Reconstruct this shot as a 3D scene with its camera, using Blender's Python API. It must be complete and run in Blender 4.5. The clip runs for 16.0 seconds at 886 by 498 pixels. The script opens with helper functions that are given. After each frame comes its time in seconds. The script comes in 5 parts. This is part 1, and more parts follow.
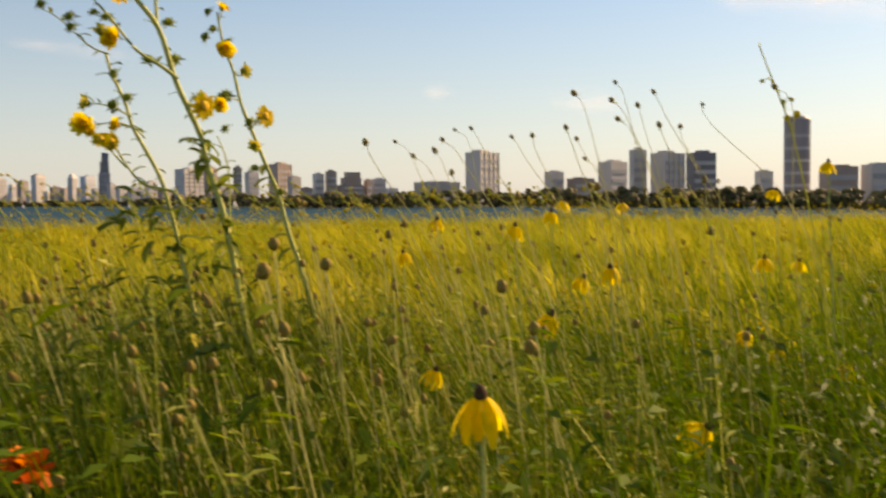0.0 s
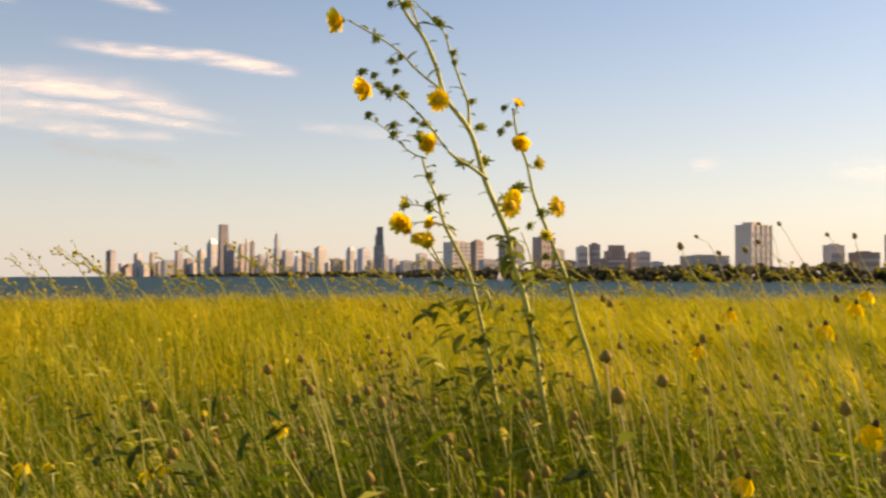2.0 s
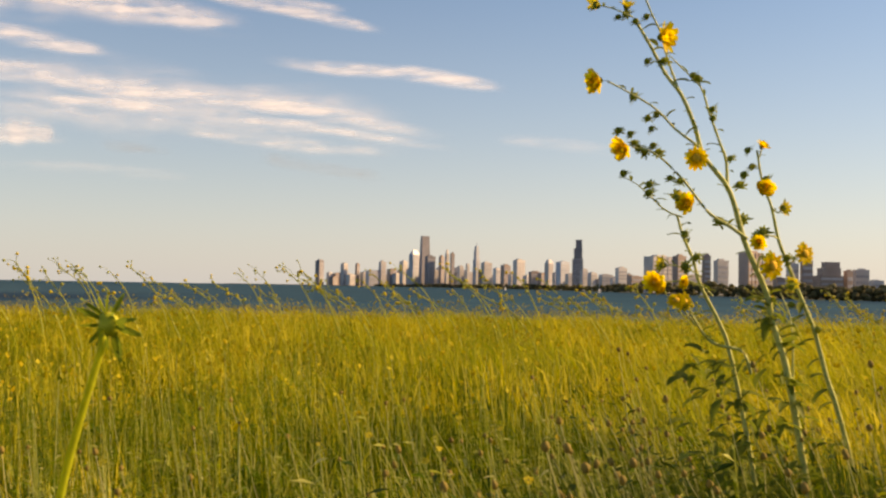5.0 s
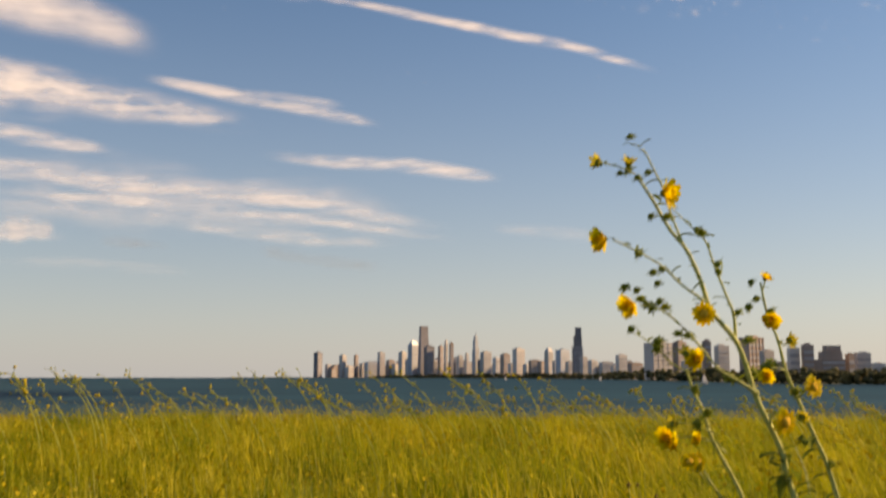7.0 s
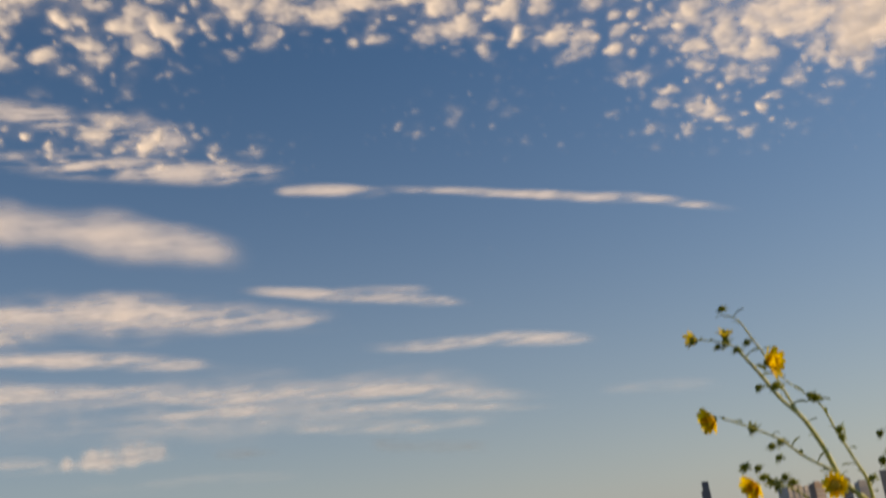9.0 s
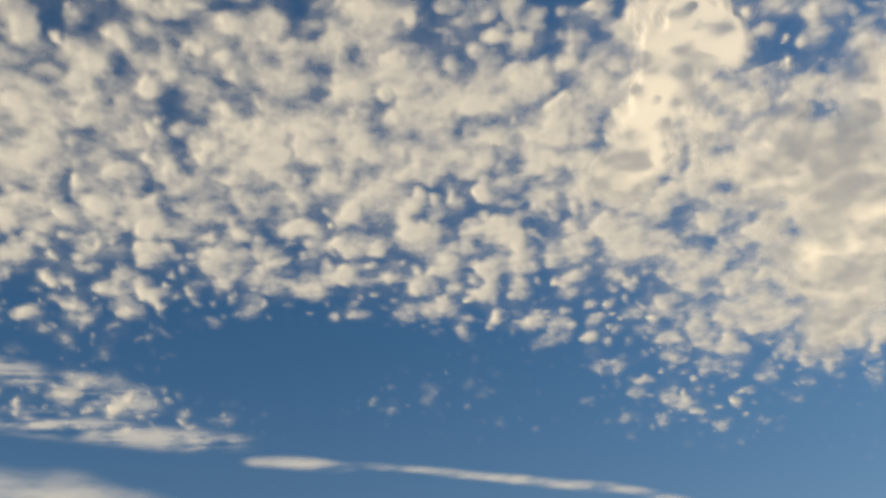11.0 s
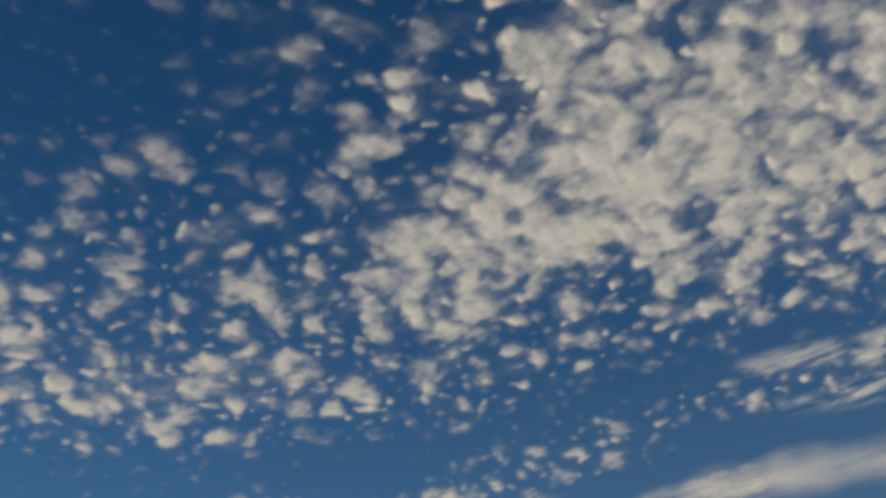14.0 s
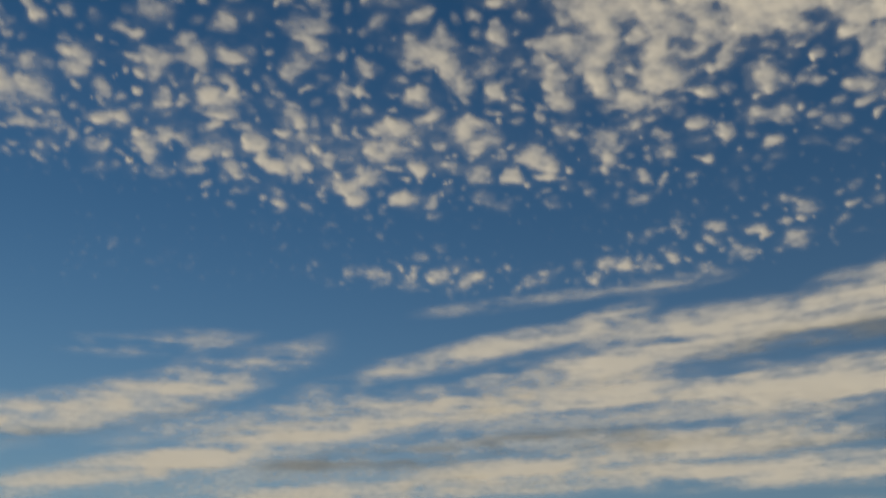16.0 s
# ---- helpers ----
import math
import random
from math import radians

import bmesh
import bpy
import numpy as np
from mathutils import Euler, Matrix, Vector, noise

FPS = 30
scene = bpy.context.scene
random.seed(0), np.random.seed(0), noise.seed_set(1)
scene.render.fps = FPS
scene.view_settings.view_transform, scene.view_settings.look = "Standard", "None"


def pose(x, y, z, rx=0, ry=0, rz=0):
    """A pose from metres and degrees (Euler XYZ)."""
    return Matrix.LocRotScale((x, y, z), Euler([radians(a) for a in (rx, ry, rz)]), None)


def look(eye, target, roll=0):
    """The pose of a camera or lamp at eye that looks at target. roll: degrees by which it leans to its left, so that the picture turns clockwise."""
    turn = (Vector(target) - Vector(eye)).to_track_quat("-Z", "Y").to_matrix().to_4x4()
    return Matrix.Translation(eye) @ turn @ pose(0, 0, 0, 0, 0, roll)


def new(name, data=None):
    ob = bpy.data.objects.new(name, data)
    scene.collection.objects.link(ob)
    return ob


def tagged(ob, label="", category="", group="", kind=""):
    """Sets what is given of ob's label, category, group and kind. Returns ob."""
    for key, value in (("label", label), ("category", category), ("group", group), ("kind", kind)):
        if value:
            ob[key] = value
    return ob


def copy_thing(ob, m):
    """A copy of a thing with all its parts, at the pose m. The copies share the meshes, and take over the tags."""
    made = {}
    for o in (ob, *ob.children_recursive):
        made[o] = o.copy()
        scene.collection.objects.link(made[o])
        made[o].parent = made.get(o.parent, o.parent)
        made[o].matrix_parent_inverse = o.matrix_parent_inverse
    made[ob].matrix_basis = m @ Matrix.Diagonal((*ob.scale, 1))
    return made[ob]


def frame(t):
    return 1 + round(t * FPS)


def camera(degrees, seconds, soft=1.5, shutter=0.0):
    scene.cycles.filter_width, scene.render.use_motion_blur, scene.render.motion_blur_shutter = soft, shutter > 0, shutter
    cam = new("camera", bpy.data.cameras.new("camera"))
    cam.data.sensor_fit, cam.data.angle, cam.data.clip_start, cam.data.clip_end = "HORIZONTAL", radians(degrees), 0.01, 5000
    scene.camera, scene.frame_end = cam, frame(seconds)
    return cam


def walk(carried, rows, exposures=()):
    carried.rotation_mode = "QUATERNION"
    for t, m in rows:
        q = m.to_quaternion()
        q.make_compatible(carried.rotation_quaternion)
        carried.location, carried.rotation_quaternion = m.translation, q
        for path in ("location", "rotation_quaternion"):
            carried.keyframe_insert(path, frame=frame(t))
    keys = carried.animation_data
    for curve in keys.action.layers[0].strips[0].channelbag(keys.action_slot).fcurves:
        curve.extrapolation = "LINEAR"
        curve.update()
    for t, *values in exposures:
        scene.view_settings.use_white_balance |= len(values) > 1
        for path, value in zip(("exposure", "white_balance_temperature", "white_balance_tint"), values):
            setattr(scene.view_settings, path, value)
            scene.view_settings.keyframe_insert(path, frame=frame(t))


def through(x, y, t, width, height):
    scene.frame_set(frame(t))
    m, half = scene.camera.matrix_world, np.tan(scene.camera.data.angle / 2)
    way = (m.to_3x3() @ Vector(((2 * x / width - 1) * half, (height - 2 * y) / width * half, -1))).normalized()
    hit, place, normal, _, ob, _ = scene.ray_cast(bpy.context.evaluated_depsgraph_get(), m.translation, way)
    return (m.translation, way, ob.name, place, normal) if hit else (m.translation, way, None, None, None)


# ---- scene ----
# ---- camera and its walk: seconds, x, z, yaw, pitch, roll ----
ROWS = (
    (0.0, 0.264, 1.262, -26.70, -2.88, 0.69), (0.5, 0.218, 1.271, -23.13, -1.16, -0.01),
    (1.0, 0.178, 1.276, -19.14, 0.00, -0.13), (1.5, 0.169, 1.288, -15.33, 1.05, -0.09),
    (2.0, 0.180, 1.310, -11.47, 1.48, 0.16), (2.5, 0.155, 1.326, -8.36, 2.07, 0.30),
    (3.0, 0.102, 1.333, -5.90, 3.25, -0.25), (3.5, 0.081, 1.353, -2.55, 2.61, -0.68),
    (4.0, 0.105, 1.380, -0.81, 2.05, -1.52), (6.5, -0.005, 1.480, 0.93, 3.65, -0.20),
    (7.0, 0.048, 1.544, 0.00, 7.37, 0.00), (7.5, 0.074, 1.574, 1.99, 9.76, 1.58),
    (8.0, 0.053, 1.585, 4.25, 11.22, 3.86), (8.5, 0.023, 1.565, 7.40, 13.49, 4.75),
    (9.0, 0.064, 1.608, 7.17, 17.96, 6.73), (9.2, 0.075, 1.616, 6.50, 19.83, 6.06),
    (11.3, 0.08, 1.63, 4.62, 35.46, 4.54), (11.5, 0.08, 1.63, 8.07, 36.64, 5.44),
    (12.0, 0.08, 1.63, 18.09, 39.67, 7.05), (12.5, 0.08, 1.63, 27.77, 40.32, 6.81),
    (13.0, 0.08, 1.63, 38.52, 39.24, 5.65), (13.5, 0.08, 1.63, 46.43, 38.80, 5.43),
    (14.0, 0.08, 1.63, 54.19, 36.47, 4.84), (14.5, 0.08, 1.63, 58.46, 33.03, 4.13),
    (15.0, 0.08, 1.63, 60.59, 30.30, 2.30), (15.5, 0.08, 1.63, 62.42, 27.90, -0.19),
    (16.0, 0.08, 1.63, 62.41, 23.25, -1.75))
cam = camera(48.52, 16.0, soft=2.4, shutter=0.5)
walk(cam, [(t, pose(x, 0, z, 90 + pitch, roll, yaw)) for t, x, z, yaw, pitch, roll in ROWS],
     exposures=((0.0, 0.82, 8000, 12), (0.5, 0.80, 8300, 18), (1.5, 0.94, 8850, 20), (2.5, 0.95, 8800, 18), (3.0, 0.83, 8600, 17), (4.0, 0.79, 8450, 17), (6.5, 0.76, 8000, 12), (7.0, 0.50, 7900, 14), (8.0, 0.19, 7700, 14), (9.0, 0.03, 7500, 11),
                (11.5, -0.18, 6300, -4), (12.5, -0.39, 6150, -3), (14.5, -0.60, 6050, -2), (16.0, -0.58, 6400, -3)))

# ---- sky and sun ----
SUN_AZ, SUN_EL = -78.0, 30.0        # degrees, counted to the left of +y


def way(az, el):
    a, e = radians(az), radians(el)
    return Vector((-math.sin(a) * math.cos(e), math.cos(a) * math.cos(e), math.sin(e)))


world = bpy.data.worlds.new("world")
scene.world = world
world.use_nodes = True
wn, wl = world.node_tree.nodes, world.node_tree.links
sky = wn.new("ShaderNodeTexSky")
sky.sky_type, sky.sun_disc = "NISHITA", False
sky.sun_elevation, sky.sun_rotation = radians(SUN_EL), radians(-SUN_AZ)
sky.air_density, sky.dust_density, sky.ozone_density = 1.0, 0.5, 4.0
wn["Background"].inputs["Strength"].default_value = 0.085
deep = wn.new("ShaderNodeHueSaturation")
deep.inputs["Saturation"].default_value = 1.20
wl.new(sky.outputs[0], deep.inputs["Color"])
# haze that thickens towards the horizon and is brighter on the side of the sun
at_ = wn.new("ShaderNodeTexCoord")
split_ = wn.new("ShaderNodeSeparateXYZ")
wl.new(at_.outputs["Generated"], split_.inputs[0])
rise_ = wn.new("ShaderNodeMath")
rise_.operation, rise_.use_clamp = "SUBTRACT", True
rise_.inputs[0].default_value = 1.0
wl.new(split_.outputs["Z"], rise_.inputs[1])
thick_ = wn.new("ShaderNodeMath")
thick_.operation = "POWER"
thick_.inputs[1].default_value = 4.4
wl.new(rise_.outputs[0], thick_.inputs[0])
haze_ = wn.new("ShaderNodeMix")
haze_.data_type = "RGBA"
glow_ = wn.new("ShaderNodeMix")
glow_.data_type = "RGBA"
glow_.inputs[6].default_value, glow_.inputs[7].default_value = (3.28, 3.74, 4.45, 1), (4.85, 4.95, 5.20, 1)
near_ = wn.new("ShaderNodeVectorMath")
near_.operation, near_.inputs[1].default_value = "DOT_PRODUCT", way(SUN_AZ, 0) * 0.5
wl.new(at_.outputs["Generated"], near_.inputs[0])
half_ = wn.new("ShaderNodeMath")
half_.operation, half_.inputs[1].default_value = "ADD", 0.5
wl.new(near_.outputs["Value"], half_.inputs[0])
wl.new(half_.outputs[0], glow_.inputs[0])
wl.new(glow_.outputs[2], haze_.inputs[7])
part_ = wn.new("ShaderNodeMath")
part_.operation = "MULTIPLY"
part_.inputs[1].default_value = 0.82
wl.new(thick_.outputs[0], part_.inputs[0])
wl.new(part_.outputs[0], haze_.inputs[0])
wl.new(deep.outputs[0], haze_.inputs[6])
wl.new(haze_.outputs[2], wn["Background"].inputs["Color"])
sun = new("sun", bpy.data.lights.new("sun", "SUN"))
sun.data.energy, sun.data.angle, sun.data.color = 5.0, radians(0.6), (1.0, 0.74, 0.46)
sun.matrix_world = look(way(SUN_AZ, SUN_EL) * 50, (0, 0, 0))

# ---- materials ----


class Nodes:
    """A small builder of node materials."""

    def __init__(self, name):
        self.mat = bpy.data.materials.new(name)
        self.mat.use_nodes = True
        self.tree = self.mat.node_tree
        self.bsdf = self.tree.nodes["Principled BSDF"]
        self.out = self.tree.nodes["Material Output"]

    def add(self, kind, **values):
        node = self.tree.nodes.new("ShaderNode" + kind)
        for key, value in values.items():
            node.inputs[key.replace("_", " ")].default_value = value
        return node

    def link(self, a, b):
        self.tree.links.new(a, b)

    def noise(self, scale, detail=4.0, coord="Object", stretch=(1, 1, 1)):
        at = self.add("TexCoord")
        mp = self.add("Mapping", Scale=stretch)
        tex = self.add("TexNoise", Scale=scale, Detail=detail)
        self.link(at.outputs[coord], mp.inputs["Vector"])
        self.link(mp.outputs[0], tex.inputs["Vector"])
        return tex.outputs["Fac"]

    def ramp(self, fac, *stops):
        node = self.tree.nodes.new("ShaderNodeValToRGB")
        els = node.color_ramp.elements
        while len(els) < len(stops):
            els.new(0.5)
        for el, (at, col) in zip(els, stops):
            el.position, el.color = at, (*col, 1)
        self.link(fac, node.inputs[0])
        return node.outputs[0]

    def math(self, op, a, b, clamp=False):
        node = self.tree.nodes.new("ShaderNodeMath")
        node.operation, node.use_clamp = op, clamp
        for i, v in enumerate((a, b)):
            if isinstance(v, (int, float)):
                node.inputs[i].default_value = v
            else:
                self.link(v, node.inputs[i])
        return node.outputs[0]

    def mixcol(self, fac, a, b, mode="MULTIPLY"):
        node = self.tree.nodes.new("ShaderNodeMix")
        node.data_type, node.blend_type = "RGBA", mode
        node.inputs[0].default_value = fac
        self.link(a, node.inputs[6])
        self.link(b, node.inputs[7])
        return node.outputs[2]

    def bump(self, fac, strength, distance):
        node = self.add("Bump", Strength=strength, Distance=distance)
        self.link(fac, node.inputs["Height"])
        self.link(node.outputs[0], self.bsdf.inputs["Normal"])


def plain(name, dark, light, scale, rough=0.8, relief=0.0, distance=0.002, by="noise", stretch=(1, 1, 1)):
    """Two tones in two scales of noise, with relief."""
    n = Nodes(name)
    fine = n.noise(scale, 5.0, stretch=stretch)
    col = n.ramp(fine, (0.3, dark), (0.7, light))
    if by != "noise":
        kind = "ObjectInfo" if by == "object" else "NewGeometry"
        pick = n.add(kind).outputs["Random" if by == "object" else "Random Per Island"]
        tone = n.ramp(pick, (0.0, (0.72, 0.72, 0.72)), (1.0, (1.0, 1.0, 1.0)))
        col = n.mixcol(1.0, col, tone)
    wide = n.ramp(n.noise(scale * 0.13, 3.0), (0.3, (0.82, 0.82, 0.82)), (0.7, (1, 1, 1)))
    n.link(n.mixcol(1.0, col, wide), n.bsdf.inputs["Base Color"])
    n.bsdf.inputs["Roughness"].default_value = rough
    n.bsdf.inputs["Specular IOR Level"].default_value = 0.3
    if relief:
        n.bump(fine, relief, distance)
    return n.mat


def leafy(name, stops, clear=0.35, scale=30.0, patchy=(0.88, 0.90, 0.86)):
    """Thin plant matter: tone by blade, light passes through."""
    n = Nodes(name)
    col = n.ramp(n.add("NewGeometry").outputs["Random Per Island"], *stops)
    wide = n.ramp(n.noise(0.9, 5.0), (0.36, patchy), (0.65, (1, 1, 1)))
    fine = n.ramp(n.noise(scale, 3.0), (0.3, (0.78, 0.78, 0.74)), (0.7, (1, 1, 1)))
    col = n.mixcol(1.0, n.mixcol(1.0, col, wide), fine)
    n.link(col, n.bsdf.inputs["Base Color"])
    n.bsdf.inputs["Roughness"].default_value = 0.6
    n.bsdf.inputs["Specular IOR Level"].default_value = 0.12
    trans = n.add("BsdfTranslucent")
    n.link(col, trans.inputs["Color"])
    mix = n.add("MixShader", Fac=clear)
    n.link(n.bsdf.outputs[0], mix.inputs[1])
    n.link(trans.outputs[0], mix.inputs[2])
    n.link(mix.outputs[0], n.out.inputs["Surface"])
    return n.mat


DAPPLE = (0.40, 0.56, 0.36)
GRASS = leafy("meadow_blades", ((0.0, (0.045, 0.10, 0.003)), (0.4, (0.105, 0.17, 0.005)), (0.75, (0.225, 0.285, 0.006)), (1.0, (0.41, 0.415, 0.032))), 0.45, patchy=DAPPLE)
WEED = leafy("weed_leaves", ((0.0, (0.08, 0.145, 0.006)), (0.6, (0.185, 0.265, 0.006)), (1.0, (0.34, 0.38, 0.016))), 0.45, patchy=DAPPLE)
# Low leaves: tone kept darker to stand in for shade in the gaps.
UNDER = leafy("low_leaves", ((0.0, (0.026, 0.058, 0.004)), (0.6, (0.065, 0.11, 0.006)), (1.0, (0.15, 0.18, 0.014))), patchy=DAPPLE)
FLECK = leafy("gold_bloom", ((0.0, (0.42, 0.31, 0.012)), (0.5, (0.55, 0.43, 0.015)), (1.0, (0.62, 0.54, 0.05))))
PLUME = leafy("grass_plume", ((0.0, (0.38, 0.37, 0.02)), (0.5, (0.60, 0.51, 0.02)), (1.0, (0.74, 0.62, 0.08))), 0.5, patchy=DAPPLE)
STRAW = leafy("dry_stalks", ((0.0, (0.30, 0.32, 0.05)), (0.6, (0.48, 0.47, 0.11)), (1.0, (0.64, 0.60, 0.26))), 0.35)
STEM = plain("hairy_stem", (0.36, 0.39, 0.08), (0.58, 0.58, 0.19), 120, 0.65, 0.5, 0.001)
SPRIG = leafy("pale_sprigs", ((0.0, (0.42, 0.47, 0.07)), (1.0, (0.68, 0.67, 0.18))), 0.50)
STALK = leafy("bud_stalk", ((0.0, (0.60, 0.64, 0.035)), (1.0, (0.72, 0.72, 0.07))), 0.55, 90)
PALE_STALK = leafy("pale_stalk", ((0.0, (0.58, 0.56, 0.20)), (1.0, (0.78, 0.74, 0.38))), 0.40)
REED = leafy("grass_stems", ((0.0, (0.38, 0.42, 0.06)), (0.6, (0.52, 0.54, 0.12)), (1.0, (0.70, 0.68, 0.28))), 0.45)
LEAF = leafy("stem_leaf", ((0.0, (0.10, 0.14, 0.014)), (1.0, (0.24, 0.28, 0.035))), 0.45)
SPIKE = leafy("bud_sepal", ((0.0, (0.11, 0.18, 0.015)), (1.0, (0.30, 0.36, 0.035))), 0.45, 60)
SEPAL = leafy("sepal", ((0.0, (0.18, 0.24, 0.03)), (1.0, (0.40, 0.43, 0.06))), 0.50, 60)
PETAL = leafy("petal_yellow", ((0.0, (0.94, 0.64, 0.012)), (0.5, (0.96, 0.73, 0.016)), (1.0, (0.97, 0.80, 0.03))), 0.60, 60)
PETAL_LEMON = leafy("petal_lemon", ((0.0, (0.70, 0.55, 0.02)), (1.0, (0.80, 0.66, 0.06))), 0.4, 60)
PETAL_RED = leafy("petal_orange", ((0.0, (0.68, 0.10, 0.005)), (1.0, (0.88, 0.30, 0.012))), 0.45, 60)
DISC = plain("flower_disc", (0.78, 0.40, 0.02), (0.92, 0.58, 0.05), 300, 0.9, 0.3, 0.001)
DISC_DARK = plain("dark_cone", (0.045, 0.020, 0.008), (0.13, 0.065, 0.025), 350, 0.9, 0.8, 0.002)
SEED = leafy("seed_head", ((0.0, (0.20, 0.135, 0.035)), (1.0, (0.50, 0.37, 0.09))), 0.30, 300)
KNOB = plain("bud_base", (0.42, 0.44, 0.02), (0.62, 0.58, 0.05), 160, 0.7, 0.5, 0.001)
BUD = plain("green_bud", (0.14, 0.17, 0.015), (0.30, 0.31, 0.04), 160, 0.8, 0.5, 0.001)
SOIL = plain("meadow_soil", (0.022, 0.026, 0.010), (0.060, 0.062, 0.020), 3.0, 0.95, 0.6, 0.03)
# Far trees, city fronts and windows: tones lightened in place of distance haze.
TREES = leafy("far_trees", ((0.0, (0.12, 0.115, 0.05)), (1.0, (0.25, 0.22, 0.10))), 0.35, 0.3)
CONCRETE = plain("concrete_facade", (0.64, 0.59, 0.55), (0.76, 0.71, 0.67), 0.05, 0.85, by="object")
PALE = plain("haze_paled_facade", (0.70, 0.66, 0.62), (0.83, 0.78, 0.74), 0.05, 0.8, by="object")
BRICK = plain("brown_facade", (0.42, 0.33, 0.28), (0.54, 0.43, 0.37), 0.05, 0.85, by="object")
DARK = plain("dark_steel_facade", (0.25, 0.235, 0.25), (0.33, 0.31, 0.33), 0.05, 0.55, by="object")
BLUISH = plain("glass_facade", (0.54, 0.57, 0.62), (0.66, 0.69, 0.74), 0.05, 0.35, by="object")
PANES = plain("window_bands", (0.48, 0.46, 0.47), (0.58, 0.56, 0.57), 0.2, 0.25, by="object")
SAIL = plain("sailcloth", (0.72, 0.71, 0.68), (0.82, 0.81, 0.78), 1.0, 0.7)
HULL = plain("white_hull", (0.60, 0.60, 0.60), (0.75, 0.75, 0.74), 1.0, 0.35)


def lake_material():
    n = Nodes("lake_water")
    small = n.noise(0.35, 6.0, stretch=(1, 1, 1))
    wide = n.noise(0.012, 4.0, stretch=(0.4, 1.6, 1))
    n.link(n.ramp(wide, (0.35, (0.007, 0.034, 0.056)), (0.65, (0.013, 0.055, 0.084))), n.bsdf.inputs["Base Color"])
    n.bsdf.inputs["Roughness"].default_value = 0.8
    n.bsdf.inputs["Specular IOR Level"].default_value = 0.0
    n.bump(small, 1.0, 1.2)
    shine = n.add("BsdfGlossy", Roughness=0.4)
    shine.inputs["Color"].default_value = (0.8, 0.85, 0.9, 1)
    mix = n.add("MixShader", Fac=0.07)
    n.link(n.bsdf.outputs[0], mix.inputs[1])
    n.link(shine.outputs[0], mix.inputs[2])
    n.link(mix.outputs[0], n.out.inputs["Surface"])
    return n.mat


def cloud_material(name, grain, depth, through=0.9, full=1.0, tone=(0.97, 0.96, 0.95, 1)):
    """Thin cloud: how much sky it hides follows its density and a fine grain; through is the share of light that passes it."""
    n = Nodes(name)
    dens = n.tree.nodes.new("ShaderNodeAttribute")
    dens.attribute_name = "cloudiness"
    fine = n.noise(grain, 7.0)
    add = n.math("MULTIPLY", n.math("SUBTRACT", fine, 0.5), depth)
    add = n.math("MULTIPLY", add, n.math("MULTIPLY", dens.outputs["Fac"], 3.0, True))
    edge = n.math("ADD", dens.outputs["Fac"], add)
    soft = n.tree.nodes.new("ShaderNodeMapRange")
    soft.interpolation_type = "SMOOTHSTEP"
    for i, v in ((1, -0.04), (2, full), (3, 0.0), (4, 0.97)):
        soft.inputs[i].default_value = v
    n.link(edge, soft.inputs[0])
    dif, tra, clear = n.add("BsdfDiffuse"), n.add("BsdfTranslucent"), n.add("BsdfTransparent")
    for b in (dif, tra):
        b.inputs["Color"].default_value = tone
    body, mix = n.add("MixShader", Fac=through), n.add("MixShader")
    n.link(dif.outputs[0], body.inputs[1])
    n.link(tra.outputs[0], body.inputs[2])
    n.link(soft.outputs[0], mix.inputs[0])
    n.link(clear.outputs[0], mix.inputs[1])
    n.link(body.outputs[0], mix.inputs[2])
    n.link(mix.outputs[0], n.out.inputs["Surface"])
    n.tree.nodes.remove(n.bsdf)
    return n.mat


LAKE = lake_material()
# Cream tone of puffs and shelves puts warm low sunlight into the colour.
PUFF = cloud_material("cloud_puffs", 0.11, 0.78, 0.90, 1.13, (0.975, 0.955, 0.905, 1))
WISP = cloud_material("cloud_streaks", 0.030, 0.40, full=1.20)
# Streak material again, passing less light, so the cloud looks shaded.
SHADE = cloud_material("shaded_cloud", 0.030, 0.40, 0.30)
SHELF = cloud_material("cloud_shelves", 0.050, 0.62, full=0.98, tone=(0.975, 0.955, 0.905, 1))
HEAP = cloud_material("cloud_banks", 0.045, 0.40)

# ---- mesh helpers ----


def mesh_of(name, verts, faces, material, smooth=True):
    me = bpy.data.meshes.new(name)
    me.from_pydata([tuple(v) for v in verts], [], faces)
    me.materials.append(material)
    if smooth:
        me.polygons.foreach_set("use_smooth", [True] * len(me.polygons))
    me.update()
    return me


def part(name, me, parent, label="", m=None):
    """One mesh object under a thing or under a part."""
    ob = new(name, me)
    ob.parent = parent
    if m is not None:
        ob.matrix_basis = m
    if label:
        ob["label"] = label
    return ob


def thing(name, label, category, m=None, group="", kind=""):
    ob = new(name)
    ob.empty_display_size = 0.1
    if m is not None:
        ob.matrix_basis = m
    return tagged(ob, label, category, group, kind)


def spline(points, steps=5):
    """Points along a smooth line through the given ones."""
    p = [Vector(q) for q in points]
    p = [p[0] * 2 - p[1]] + p + [p[-1] * 2 - p[-2]]
    out = []
    for i in range(1, len(p) - 2):
        for s in range(steps):
            t = s / steps
            a, b, c, d = p[i - 1], p[i], p[i + 1], p[i + 2]
            out.append(0.5 * (2 * b + (c - a) * t + (2 * a - 5 * b + 4 * c - d) * t * t + (3 * b - a - 3 * c + d) * t ** 3))
    return out + [p[-2]]


